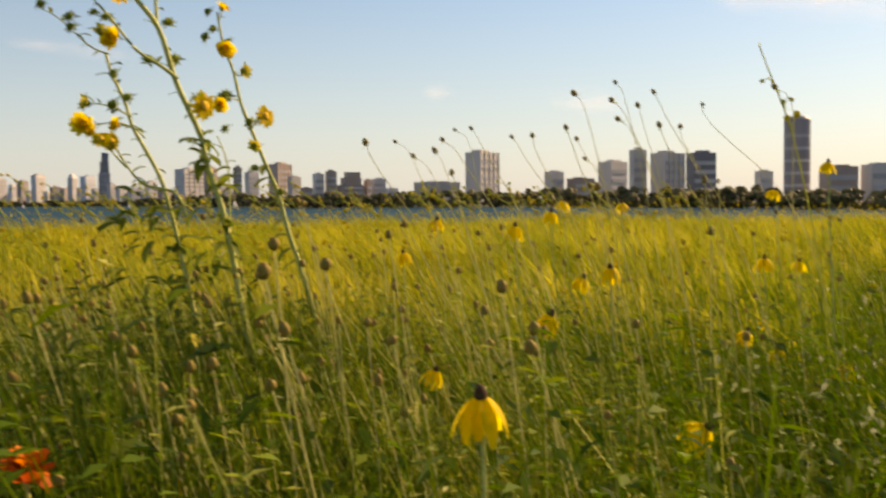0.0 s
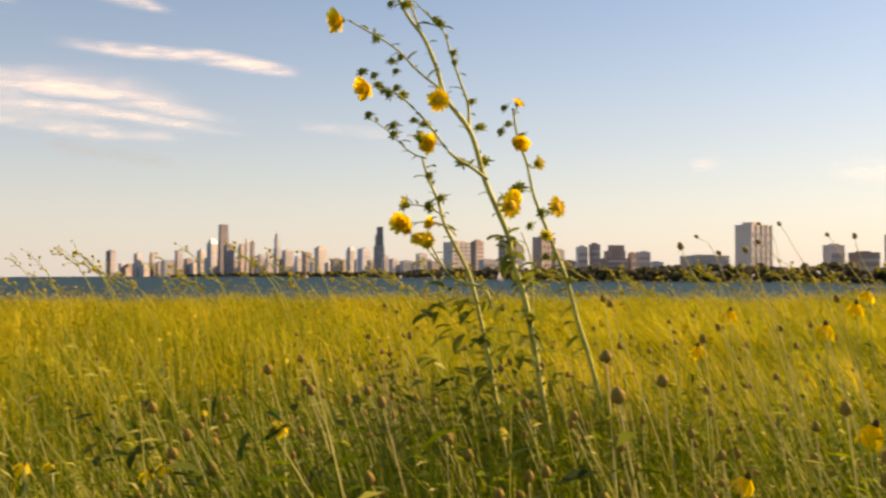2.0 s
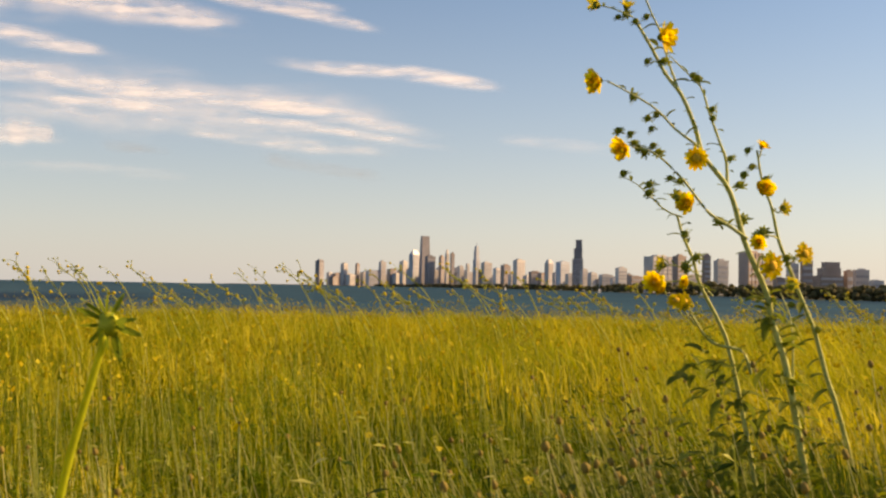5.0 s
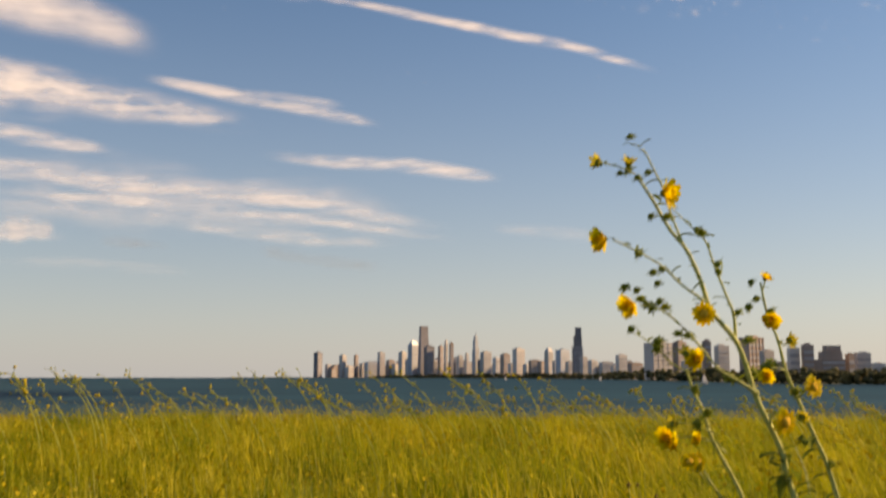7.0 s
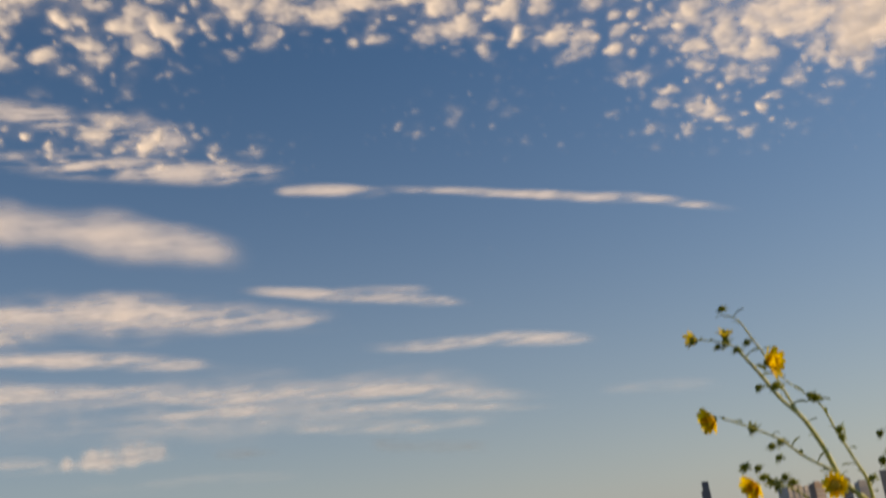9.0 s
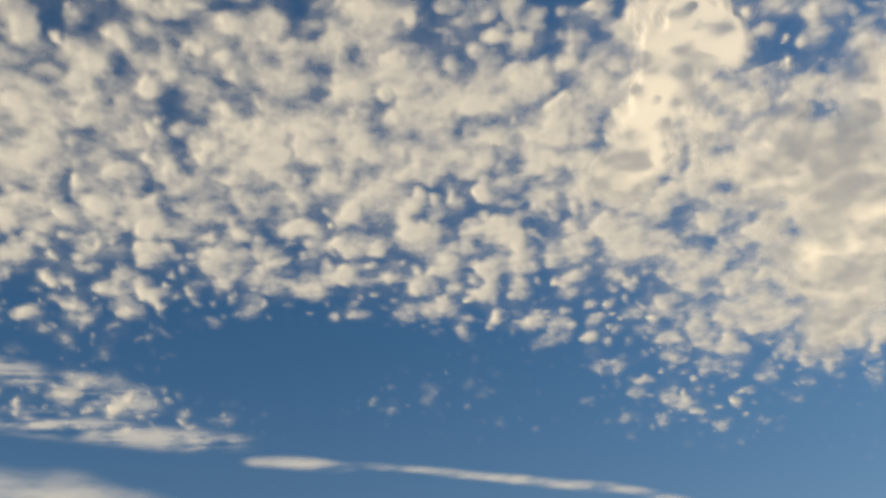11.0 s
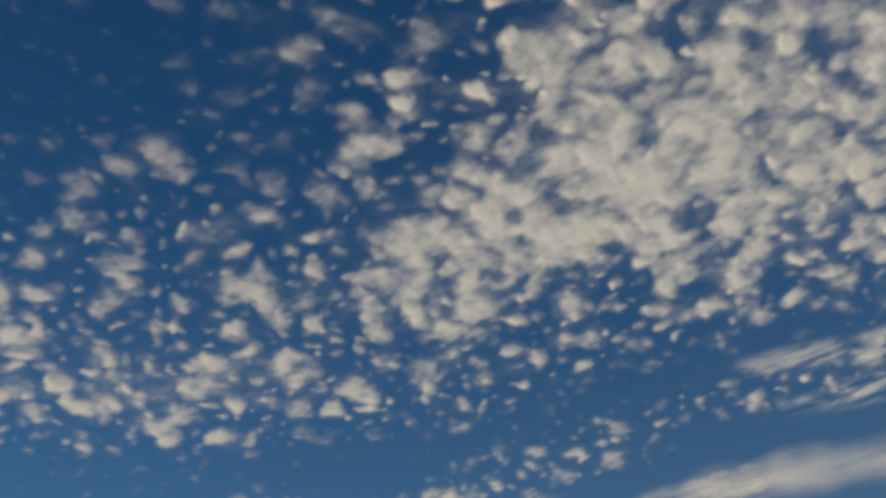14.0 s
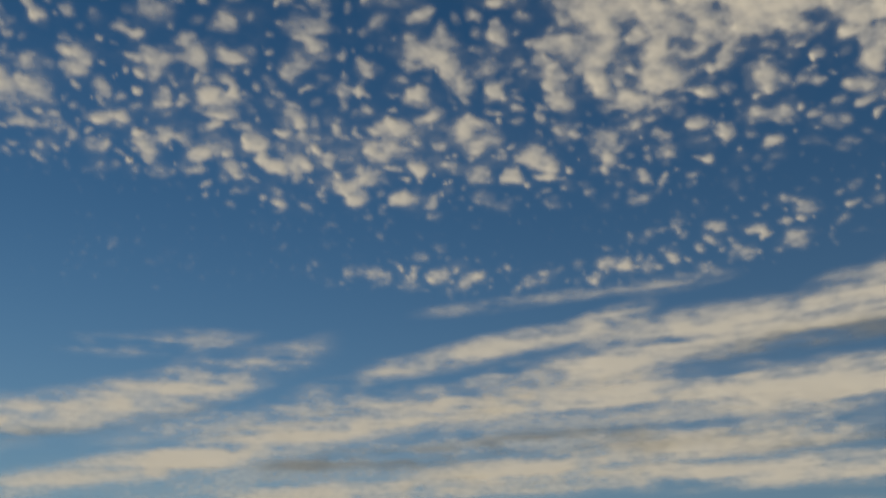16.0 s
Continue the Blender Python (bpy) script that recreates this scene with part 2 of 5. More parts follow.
def tube(points, r0, r1, sides=6, knots=0.0):
    """A tapered stalk along a line: vertices and faces."""
    verts, faces, n = [], [], len(points)
    for i, p in enumerate(points):
        d = (points[min(i + 1, n - 1)] - points[max(i - 1, 0)]).normalized()
        a = d.orthogonal().normalized()
        b = d.cross(a)
        r = r0 + (r1 - r0) * i / (n - 1)
        if knots and i % 5 == 2:
            r *= 1 + knots
        for k in range(sides):
            w = 2 * math.pi * k / sides
            verts.append(p + (a * math.cos(w) + b * math.sin(w)) * r)
    for i in range(n - 1):
        for k in range(sides):
            j = (k + 1) % sides
            faces.append((i * sides + k, i * sides + j, (i + 1) * sides + j, (i + 1) * sides + k))
    verts.append(points[-1] + (points[-1] - points[-2]).normalized() * r1)
    faces += [((n - 1) * sides + k, (n - 1) * sides + (k + 1) % sides, n * sides) for k in range(sides)]
    return verts, faces


def joined(parts):
    verts, faces = [], []
    for v, f in parts:
        o = len(verts)
        verts += [Vector(q) for q in v]
        faces += [tuple(i + o for i in q) for q in f]
    return verts, faces


def turned(m, vf):
    return [m @ Vector(v) for v in vf[0]], vf[1]


def ray_leaf(length, width, droop, fold=0.15, tip=0.15, steps=4, curl=0.0):
    """A petal, sepal or leaf with a folded middle, from the origin along +x; it bends down by droop."""
    verts, faces = [], []
    for i in range(steps + 1):
        t = i / steps
        w = width * (math.sin(math.pi * min(1, 0.12 + t * 0.80)) if i < steps else tip)
        a = droop * t
        x, z = length * (math.sin(a) / droop if abs(droop) > 1e-3 else t), -length * ((1 - math.cos(a)) / droop if abs(droop) > 1e-3 else 0)
        verts += [(x, -w / 2, z + fold * w + curl * t), (x, 0, z), (x, w / 2, z + fold * w - curl * t)]
    for i in range(steps):
        for k in (0, 1):
            faces.append((3 * i + k, 3 * i + k + 1, 3 * i + 4 + k, 3 * i + 3 + k))
    return verts, faces


def dome(r, h, rings=4, sides=10, under=0.0):
    """A rounded cap, or a cone or bud when h is large, round +z."""
    verts, faces = [(0, 0, -under)], []
    for i in range(rings):
        a = i / rings * math.pi / 2
        for k in range(sides):
            w = 2 * math.pi * (k + 0.5 * (i % 2)) / sides
            q = r * math.cos(a) * (1 + 0.05 * math.sin(k * 5.1 + i * 2.3))
            verts.append((q * math.cos(w), q * math.sin(w), h * math.sin(a)))
    verts.append((0, 0, h))
    top = len(verts) - 1
    for k in range(sides):
        j = (k + 1) % sides
        faces.append((0, 1 + j, 1 + k))
        for i in range(rings - 1):
            a, b = 1 + i * sides, 1 + (i + 1) * sides
            faces.append((a + k, a + j, b + j, b + k))
        faces.append((1 + (rings - 1) * sides + k, 1 + (rings - 1) * sides + j, top))
    return verts, faces


def whorl(count, make, rise=0.0, seed=0, jitter=0.12):
    """Leaves or petals set round +z."""
    rnd = random.Random(seed)
    out = []
    for k in range(count):
        w = 2 * math.pi * (k + rnd.uniform(-jitter, jitter)) / count
        m = pose(0, 0, 0, 0, 0, math.degrees(w)) @ Matrix.Translation((rise, 0, rnd.uniform(-0.0005, 0.0005))) @ pose(0, 0, 0, rnd.uniform(-8, 8), rnd.uniform(-7, 7), 0)
        out.append(turned(m, make(rnd)))
    return out


# ---- ground, lake, far shore ----
def shore(az):
    """How far off the far shore lies, in metres, by the angle to the left of +y."""
    return float(np.interp(az, (-180, -120, -70, -58, -45, -33, -25, -18, -12, -8, -3, 3, 8, 12, 13), (40, 40, 60, 350, 600, 800, 950, 1050, 1650, 2500, 3600, 4200, 4500, 4600, 4990)))


def land(x, y):
    """Height of the ground; the lake's level is -6."""
    r, az = math.hypot(x, y), math.degrees(math.atan2(-x, y))
    near = 17.0 + 1.5 * math.sin(az * 0.11)
    if abs(az) > 75:
        near += (abs(az) - 75) * 4.0
    lumps = 0.05 * noise.noise(Vector((x * 0.35, y * 0.35, 0)))
    if r < near:
        return lumps
    bank = max(-9.0, -0.55 * (r - near))
    far = shore(az) if az < 13 else 1e9
    if r > far:
        bank = min(-4.0, -7.0 + 0.1 * (r - far))
    return bank + lumps


def build_ground():
    radii = [0.0] + [0.4 * 1.125 ** i for i in range(81)]
    radii = [r for r in radii if r < 4990] + [4990]
    sides = 240
    verts, faces = [(0, 0, land(0, 0))], []
    for r in radii[1:]:
        for k in range(sides):
            w = 2 * math.pi * k / sides
            x, y = r * math.sin(w), r * math.cos(w)
            verts.append((x, y, land(x, y)))
    for k in range(sides):
        j = (k + 1) % sides
        faces.append((0, 1 + j, 1 + k))
        for i in range(len(radii) - 2):
            a, b = 1 + i * sides, 1 + (i + 1) * sides
            faces.append((a + k, a + j, b + j, b + k))
    tagged(new("ground", mesh_of("ground", verts, faces, SOIL)), "dark soil of a lakeside meadow under tall grass", "ground", kind="structure")


def build_lake():
    radii, sides = [24, 60, 150, 400, 1000, 2400, 4995], 160
    verts, faces = [], []
    for r in radii:
        for k in range(sides):
            w = 2 * math.pi * k / sides
            verts.append((r * math.sin(w), r * math.cos(w), -6.0))
    for i in range(len(radii) - 1):
        for k in range(sides):
            j = (k + 1) % sides
            faces.append((i * sides + k, i * sides + j, (i + 1) * sides + j, (i + 1) * sides + k))
    tagged(new("water", mesh_of("water", verts, faces, LAKE)), "dark teal lake with small waves below the city", "lake", kind="structure")


build_ground()
build_lake()

# ---- the city over the water ----


def box(x0, x1, y0, y1, z0, z1, inset=0.0):
    v = [(x0, y0, z0), (x1, y0, z0), (x1, y1, z0), (x0, y1, z0)]
    v += [(x0 + inset, y0 + inset, z1), (x1 - inset, y0 + inset, z1), (x1 - inset, y1 - inset, z1), (x0 + inset, y1 - inset, z1)]
    return v, [(0, 3, 2, 1), (4, 5, 6, 7), (0, 1, 5, 4), (1, 2, 6, 5), (2, 3, 7, 6), (3, 0, 4, 7)]


FACADES = {"concrete": (CONCRETE, "grey concrete"), "pale": (PALE, "haze-paled stone"), "brick": (BRICK, "brown brick"),
           "dark": (DARK, "dark steel"), "glass": (BLUISH, "blue-grey glass")}


def tower(az, wide, el, skin, shape="slab", turn=None, back=0):
    """A high-rise on the far shore: middle angle, width and height in degrees as seen from the meadow."""
    rnd = random.Random(int(az * 100) + 7)
    dist = min(shore(az) + (60 if az > -9 else 40) + rnd.uniform(0, 80), 4700) + back
    base = -4.2
    w = 2 * dist * math.tan(radians(wide) / 2)
    h = dist * math.tan(radians(el)) + 1.45 - base
    turn = rnd.uniform(28, 48) if turn is None and az > -11 else rnd.uniform(22, 50) if turn is None else turn
    ratio = 0.55 if wide > 0.6 else 0.8
    c, s = math.cos(radians(turn)), math.sin(radians(turn))
    w = w if shape == "round" else w / (c + ratio * s)
    d = w * ratio
    mat, words = FACADES[skin]
    p = way(az, 0) * dist
    what = "tall tower" if h > 95 else "apartment high-rise" if h > 38 else "mid-rise block"
    top = thing("high_rise" if h > 38 else "city_block", f"{words} {what} on the far lake shore", "building",
                pose(p.x, p.y, base, 0, 0, az + turn), group="city skyline")
    solids = []
    if shape == "taper":
        solids = [box(-w / 2, w / 2, -d / 2, d / 2, 0, h, w * 0.13)]
    elif shape == "round":
        ring = [(0.5 * w * math.cos(k * math.pi / 10), 0.5 * w * math.sin(k * math.pi / 10)) for k in range(20)]
        v = [(x, y, 0) for x, y in ring] + [(x, y, h * 0.97) for x, y in ring] + [(x * 0.8, y * 0.8, h) for x, y in ring]
        f = [(k + 20 * j, (k + 1) % 20 + 20 * j, (k + 1) % 20 + 20 * j + 20, k + 20 * j + 20) for j in (0, 1) for k in range(20)]
        solids = [(v, f + [tuple(range(40, 60))])]
    elif shape == "steps":
        solids = [box(-w / 2, w / 2, -d / 2, d / 2, 0, h * 0.62), box(-w * 0.36, w * 0.42, -d * 0.4, d * 0.4, h * 0.62, h * 0.83), box(-w * 0.2, w * 0.4, -d * 0.3, d * 0.3, h * 0.83, h)]
    elif shape == "spire":
        solids = [box(-w / 2, w / 2, -d / 2, d / 2, 0, h * 0.60), box(-w * 0.4, w * 0.35, -d * 0.4, d * 0.4, h * 0.6, h * 0.80), box(-w * 0.28, w * 0.22, -d * 0.3, d * 0.3, h * 0.80, h * 0.9), box(-w * 0.06, w * 0.06, -w * 0.06, w * 0.06, h * 0.9, h, w * 0.04)]
    elif shape == "crown":
        solids = [box(-w / 2, w / 2, -d / 2, d / 2, 0, h * 0.86), box(-w / 2, w / 2, -d / 2, d / 2, h * 0.86, h, w * 0.24)]
    else:
        solids = [box(-w / 2, w / 2, -d / 2, d / 2, 0, h * 0.965)]
    for i, solid in enumerate(solids):
        part("wall" if i == 0 else "tier", mesh_of("wall", *solid, mat, smooth=False), top)
    if wide > 1.0 and shape == "slab" and h > 38:
        n = max(4, int(w / 9))
        pier = mesh_of("pier", *box(-0.5, 0.5, -d / 2 - 0.8, -d / 2 + 0.2, 0, h * 0.965), mat, smooth=False)
        for i in range(n + 1):
            part("pier", pier, top, "", pose(-w / 2 + w * i / n, 0, 0))
    if shape == "slab":
        k = rnd.uniform(0.15, 0.3)
        part("roof_house", mesh_of("roof_house", *box(-w * k, w * (0.45 - k), -d * 0.3, d * 0.3, h * 0.965, h + 0.01 * h), mat, smooth=False), top)
    floors = max(3, min(int(h / 7.5), 16))
    hmax = h * (0.58 if shape in ("steps", "spire") else 0.84)
    bands = mesh_of("window_band", *box(-w * 0.46, w * 0.46, -d / 2 - 0.35, -d / 2 + 0.4, 0, hmax / floors * 0.45), PANES, smooth=False)
    sides = mesh_of("window_band", *box(w / 2 - 0.4, w / 2 + 0.35, -d * 0.44, d * 0.44, 0, hmax / floors * 0.45), PANES, smooth=False)
    if shape == "round":
        ring = [(0.505 * w * math.cos(k * math.pi / 10), 0.505 * w * math.sin(k * math.pi / 10)) for k in range(20)]
        tall = hmax / floors * 0.25
        bands = mesh_of("window_band", [(x, y, z) for z in (0, tall) for x, y in ring], [(k, (k + 1) % 20, (k + 1) % 20 + 20, k + 20) for k in range(20)] + [tuple(range(20, 40))], PANES, smooth=False)
        sides = bands
    if shape != "taper":
        for i in range(floors):
            z = h * 0.06 + hmax * i / floors
            part("window_band", bands, top, "", pose(0, 0, z))
            if wide > 0.9 and shape != "round":
                part("window_band", sides, top, "", pose(0, 0, z))
    return top


# downtown, from the lone lakeside tower to the tallest black one
tower(7.20, 0.50, 1.39, "dark")
tower(5.78, 0.43, 1.23, "concrete")
tower(5.02, 0.27, 1.23, "brick")
tower(4.10, 0.88, 0.84, "glass")
tower(3.57, 0.44, 1.39, "concrete")
tower(3.03, 0.55, 0.94, "brick")
tower(2.34, 0.49, 1.43, "concrete")
tower(1.71, 0.66, 2.05, "glass", "crown")
tower(1.12, 0.74, 2.87, "dark", "taper")
tower(0.80, 0.62, 1.76, "dark")
tower(0.13, 0.33, 1.76, "brick")
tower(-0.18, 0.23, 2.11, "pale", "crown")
tower(-0.49, 0.26, 1.95, "brick")
tower(-0.98, 0.39, 1.20, "concrete")
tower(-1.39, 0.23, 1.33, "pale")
tower(-1.90, 0.42, 2.60, "glass", "spire")
tower(-2.49, 0.65, 1.43, "concrete")
tower(-3.11, 0.46, 1.10, "pale")
tower(-3.60, 0.59, 1.30, "brick")
tower(-4.38, 0.72, 1.62, "concrete")
tower(-5.26, 0.65, 0.94, "brick")
tower(-6.11, 0.52, 1.62, "concrete", "crown")
tower(-6.90, 0.81, 1.55, "glass")
tower(-7.75, 0.62, 2.78, "dark", "steps", 6)
tower(-8.10, 0.45, 1.13, "concrete")
tower(-8.59, 0.54, 0.93, "pale")
tower(-9.36, 0.80, 0.83, "concrete")
tower(-10.23, 0.67, 1.25, "concrete")
tower(-10.99, 0.88, 0.76, "brick")
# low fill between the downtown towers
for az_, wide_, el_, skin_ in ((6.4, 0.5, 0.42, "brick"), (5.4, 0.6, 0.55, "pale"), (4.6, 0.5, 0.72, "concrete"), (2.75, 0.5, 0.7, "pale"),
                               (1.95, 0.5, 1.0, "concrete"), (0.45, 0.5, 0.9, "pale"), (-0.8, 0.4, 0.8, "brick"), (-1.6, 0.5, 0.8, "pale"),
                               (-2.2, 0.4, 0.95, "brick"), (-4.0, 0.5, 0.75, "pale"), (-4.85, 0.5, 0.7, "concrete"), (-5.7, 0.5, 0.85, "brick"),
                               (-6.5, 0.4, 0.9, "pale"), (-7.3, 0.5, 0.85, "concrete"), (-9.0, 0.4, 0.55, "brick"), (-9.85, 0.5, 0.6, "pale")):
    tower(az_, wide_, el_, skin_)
# a second row behind them, lower, in paler skins that imitate haze
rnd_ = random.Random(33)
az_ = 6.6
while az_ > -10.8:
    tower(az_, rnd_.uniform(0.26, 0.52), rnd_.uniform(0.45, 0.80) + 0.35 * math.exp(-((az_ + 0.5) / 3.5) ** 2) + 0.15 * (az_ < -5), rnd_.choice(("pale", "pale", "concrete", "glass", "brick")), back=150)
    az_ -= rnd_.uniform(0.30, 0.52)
# the nearer shore
tower(-12.31, 1.63, 1.94, "concrete")
tower(-13.49, 0.74, 1.99, "brick")
tower(-14.14, 1.23, 0.88, "concrete")
tower(-14.95, 0.49, 2.04, "brick")
tower(-15.75, 0.82, 1.75, "concrete")
tower(-17.33, 1.29, 2.21, "brick", turn=52)
tower(-18.15, 0.77, 1.45, "concrete")
tower(-18.84, 0.67, 0.80, "brick")
tower(-19.52, 0.67, 1.62, "pale")
tower(-20.25, 0.66, 1.77, "brick")
tower(-21.36, 1.56, 1.64, "brick", "steps")
tower(-22.36, 0.48, 1.23, "brick")
tower(-22.98, 0.86, 1.29, "pale")
tower(-23.75, 0.74, 0.71, "concrete")
tower(-26.38, 2.68, 1.05, "concrete")
tower(-29.01, 1.93, 2.79, "concrete", turn=56)
tower(-33.17, 1.12, 1.58, "concrete")
tower(-34.68, 1.58, 1.16, "brick")
tower(-36.51, 1.65, 2.11, "concrete", turn=54)
tower(-37.92, 0.98, 2.79, "pale")
tower(-39.55, 1.85, 2.55, "concrete", turn=52)
tower(-41.41, 1.63, 2.53, "dark")
tower(-44.77, 0.97, 1.41, "concrete")
tower(-46.49, 1.39, 4.25, "dark", "round")
tower(-48.60, 1.98, 1.58, "brick")
tower(-50.60, 1.80, 1.64, "concrete")
tower(-53.50, 1.60, 2.20, "concrete")


def build_far_trees():
    """A belt of park trees along the far shore, with an uneven crown line."""
    rnd = random.Random(4)
    verts, faces = [], []
    az = 4.0
    while az > -62:
        dist = min(shore(az), 4600) - rnd.uniform(0, 30) + 10
        p = way(az, 0) * dist
        tall = (dist * math.tan(radians(np.interp(az, (-30, -12, -9, 0, 4), (0.50, 0.40, 0.22, 0.12, 0.04)))) + 6.5) * rnd.uniform(0.7, 1.15)
        r = tall * rnd.uniform(0.5, 0.8)
        for q in range(10):
            c = Vector((p.x, p.y, -5.6)) + Vector((rnd.uniform(-r, r), rnd.uniform(-r, r), tall * rnd.uniform(0.1, 0.85)))
            o, rr = len(verts), tall * rnd.uniform(0.13, 0.32)
            vs, fs = dome(rr, rr * rnd.uniform(0.6, 1.1), 3, 7, rr * 0.9)
            verts += [c + Vector(v) * rnd.uniform(0.85, 1.15) for v in vs]
            faces += [tuple(i + o for i in f) for f in fs]
        az -= math.degrees(r / dist) * rnd.uniform(0.35, 0.7)
    tagged(new("far_trees", mesh_of("far_trees", verts, faces, TREES, smooth=False)), "dark green belt of trees along the far shore", "trees", kind="stuff")


build_far_trees()


def sailboat(az, dist, height):
    p = way(az, 0) * dist
    k = height / 12
    boat = thing("sailboat", "small white sailboat under sail on the lake", "boat", pose(p.x, p.y, -6.0, 0, 0, az + 25), group="boats on the lake")
    hull = [(-4 * k, -1.1 * k, 1.0 * k), (3 * k, -1.2 * k, 1.0 * k), (5 * k, 0, 1.3 * k), (3 * k, 1.2 * k, 1.0 * k), (-4 * k, 1.1 * k, 1.0 * k), (-3.6 * k, 0, -0.3 * k), (3.8 * k, 0, -0.3 * k)]
    part("hull", mesh_of("hull", hull, [(0, 1, 2, 3, 4), (0, 5, 6, 1), (1, 6, 2), (2, 6, 3), (3, 6, 5, 4), (4, 5, 0)], HULL, False), boat)
    part("mast", mesh_of("mast", *tube([Vector((0.8 * k, 0, k)), Vector((0.8 * k, 0, 7 * k)), Vector((0.8 * k, 0, 12 * k))], 0.12 * k, 0.08 * k), HULL), boat)
    for name, pts in (("mainsail", ((0.7, 1.8), (-3.9, 2.0), (0.7, 11.8))), ("jib", ((1.0, 1.6), (4.8, 1.6), (0.95, 10.2)))):
        a, b, c = (Vector((x * k, 0, z * k)) for x, z in pts)
        mid = (a + b + c) / 3 + Vector((0, 0.5 * k, 0))
        v = [a, b, c, mid, a + Vector((0, .08 * k, 0)), b + Vector((0, .08 * k, 0)), c + Vector((0, .08 * k, 0)), mid + Vector((0, .08 * k, 0))]
        part(name, mesh_of(name, v, [(0, 1, 3), (1, 2, 3), (2, 0, 3), (5, 4, 7), (6, 5, 7), (4, 6, 7), (0, 4, 5, 1), (1, 5, 6, 2), (2, 6, 4, 0)], SAIL), boat)


sailboat(-14.75, 950, 10)
sailboat(-3.6, 1900, 8)
sailboat(-9.0, 1500, 8)

# ---- clouds ----
CLOUD_BASE = 300.0


def hashed(ix, iy, seed):
    n = (ix * 374761393 + iy * 668265263 + seed * 144269504) & 0xFFFFFFFF
    n = ((n ^ (n >> 13)) * 1274126177) & 0xFFFFFFFF
    return ((n ^ (n >> 16)) & 0xFFFF) / 65535.0


def lattice(x, y, seed):
    ix, iy = np.floor(x).astype(np.int64), np.floor(y).astype(np.int64)
    fx, fy = x - ix, y - iy
    fx, fy = fx * fx * (3 - 2 * fx), fy * fy * (3 - 2 * fy)
    a, b = hashed(ix, iy, seed), hashed(ix + 1, iy, seed)
    c, d = hashed(ix, iy + 1, seed), hashed(ix + 1, iy + 1, seed)
    return a + (b - a) * fx + (c - a) * fy + (a - b - c + d) * fx * fy


def layers(x, y, seed, octaves=4):
    total, amp, norm = 0, 1.0, 0
    for o in range(octaves):
        total = total + amp * lattice(x * 2 ** o + 17.3 * o, y * 2 ** o - 9.1 * o, seed + o)
        norm += amp
        amp *= 0.5
    return total / norm


def puffs(x, y, seed, grow):
    """Round tufts: dense in the middle of a cell, 0 at its rim; each of its own size and thickness."""
    ix, iy = np.floor(x).astype(np.int64), np.floor(y).astype(np.int64)
    best = np.zeros_like(x)
    for dx in (-1, 0, 1):
        for dy in (-1, 0, 1):
            cx, cy = ix + dx, iy + dy
            px = cx + 0.1 + 0.8 * hashed(cx, cy, seed)
            py = cy + 0.1 + 0.8 * hashed(cx, cy, seed + 5)
            size = (0.30 + 0.45 * hashed(cx, cy, seed + 9)) * grow + 1e-3
            d = ((x - px) ** 2 + (y - py) ** 2) / size ** 2
            best = best + (0.50 + 0.70 * hashed(cx, cy, seed + 13)) * np.clip(1 - d, 0, 1) ** 1.3
    return np.minimum(best, 1.15)


def patch(az, el, a0, e0, ra, re, tilt=0.0):
    """1 in the middle of a soft oval part of the sky, 0 outside."""
    c, s = math.cos(radians(tilt)), math.sin(radians(tilt))
    u, v = az - a0, el - e0
    u, v = u * c + v * s, v * c - u * s
    return np.clip(1.35 - np.sqrt((u / ra) ** 2 + (v / re) ** 2), 0, 1)


def cloud_object(name, az, el, dens, material, label, category, kind="", group="", base=CLOUD_BASE, swell=0.005):
    """A sheet of cloud over a grid of directions, kept only where there is cloud; thicker cloud hangs lower."""
    rows, cols = az.shape
    a, e = np.radians(az), np.radians(el)
    dist = np.minimum(base / np.sin(e), 4250.0) * (1 - swell * dens)
    xyz = np.stack([-np.sin(a) * np.cos(e) * dist, np.cos(a) * np.cos(e) * dist, np.sin(e) * dist], -1).reshape(-1, 3)
    idx = np.arange(rows * cols).reshape(rows, cols)
    quads = np.stack([idx[:-1, :-1], idx[:-1, 1:], idx[1:, 1:], idx[1:, :-1]], -1).reshape(-1, 4)
    flat = dens.ravel()
    quads = quads[flat[quads].max(1) > 0.0]
    used, inv = np.unique(quads, return_inverse=True)
    me = bpy.data.meshes.new(name)
    me.from_pydata(xyz[used].tolist(), [], inv.reshape(-1, 4).tolist())
    me.attributes.new("cloudiness", "FLOAT", "POINT").data.foreach_set("value", flat[used].astype(np.float32))
    me.polygons.foreach_set("use_smooth", [True] * len(me.polygons))
    me.materials.append(material)
    return tagged(new(name, me), label, category, group, kind)


def smooth01(x, a, b):
    t = np.clip((x - a) / (b - a), 0, 1)
    return t * t * (3 - 2 * t)


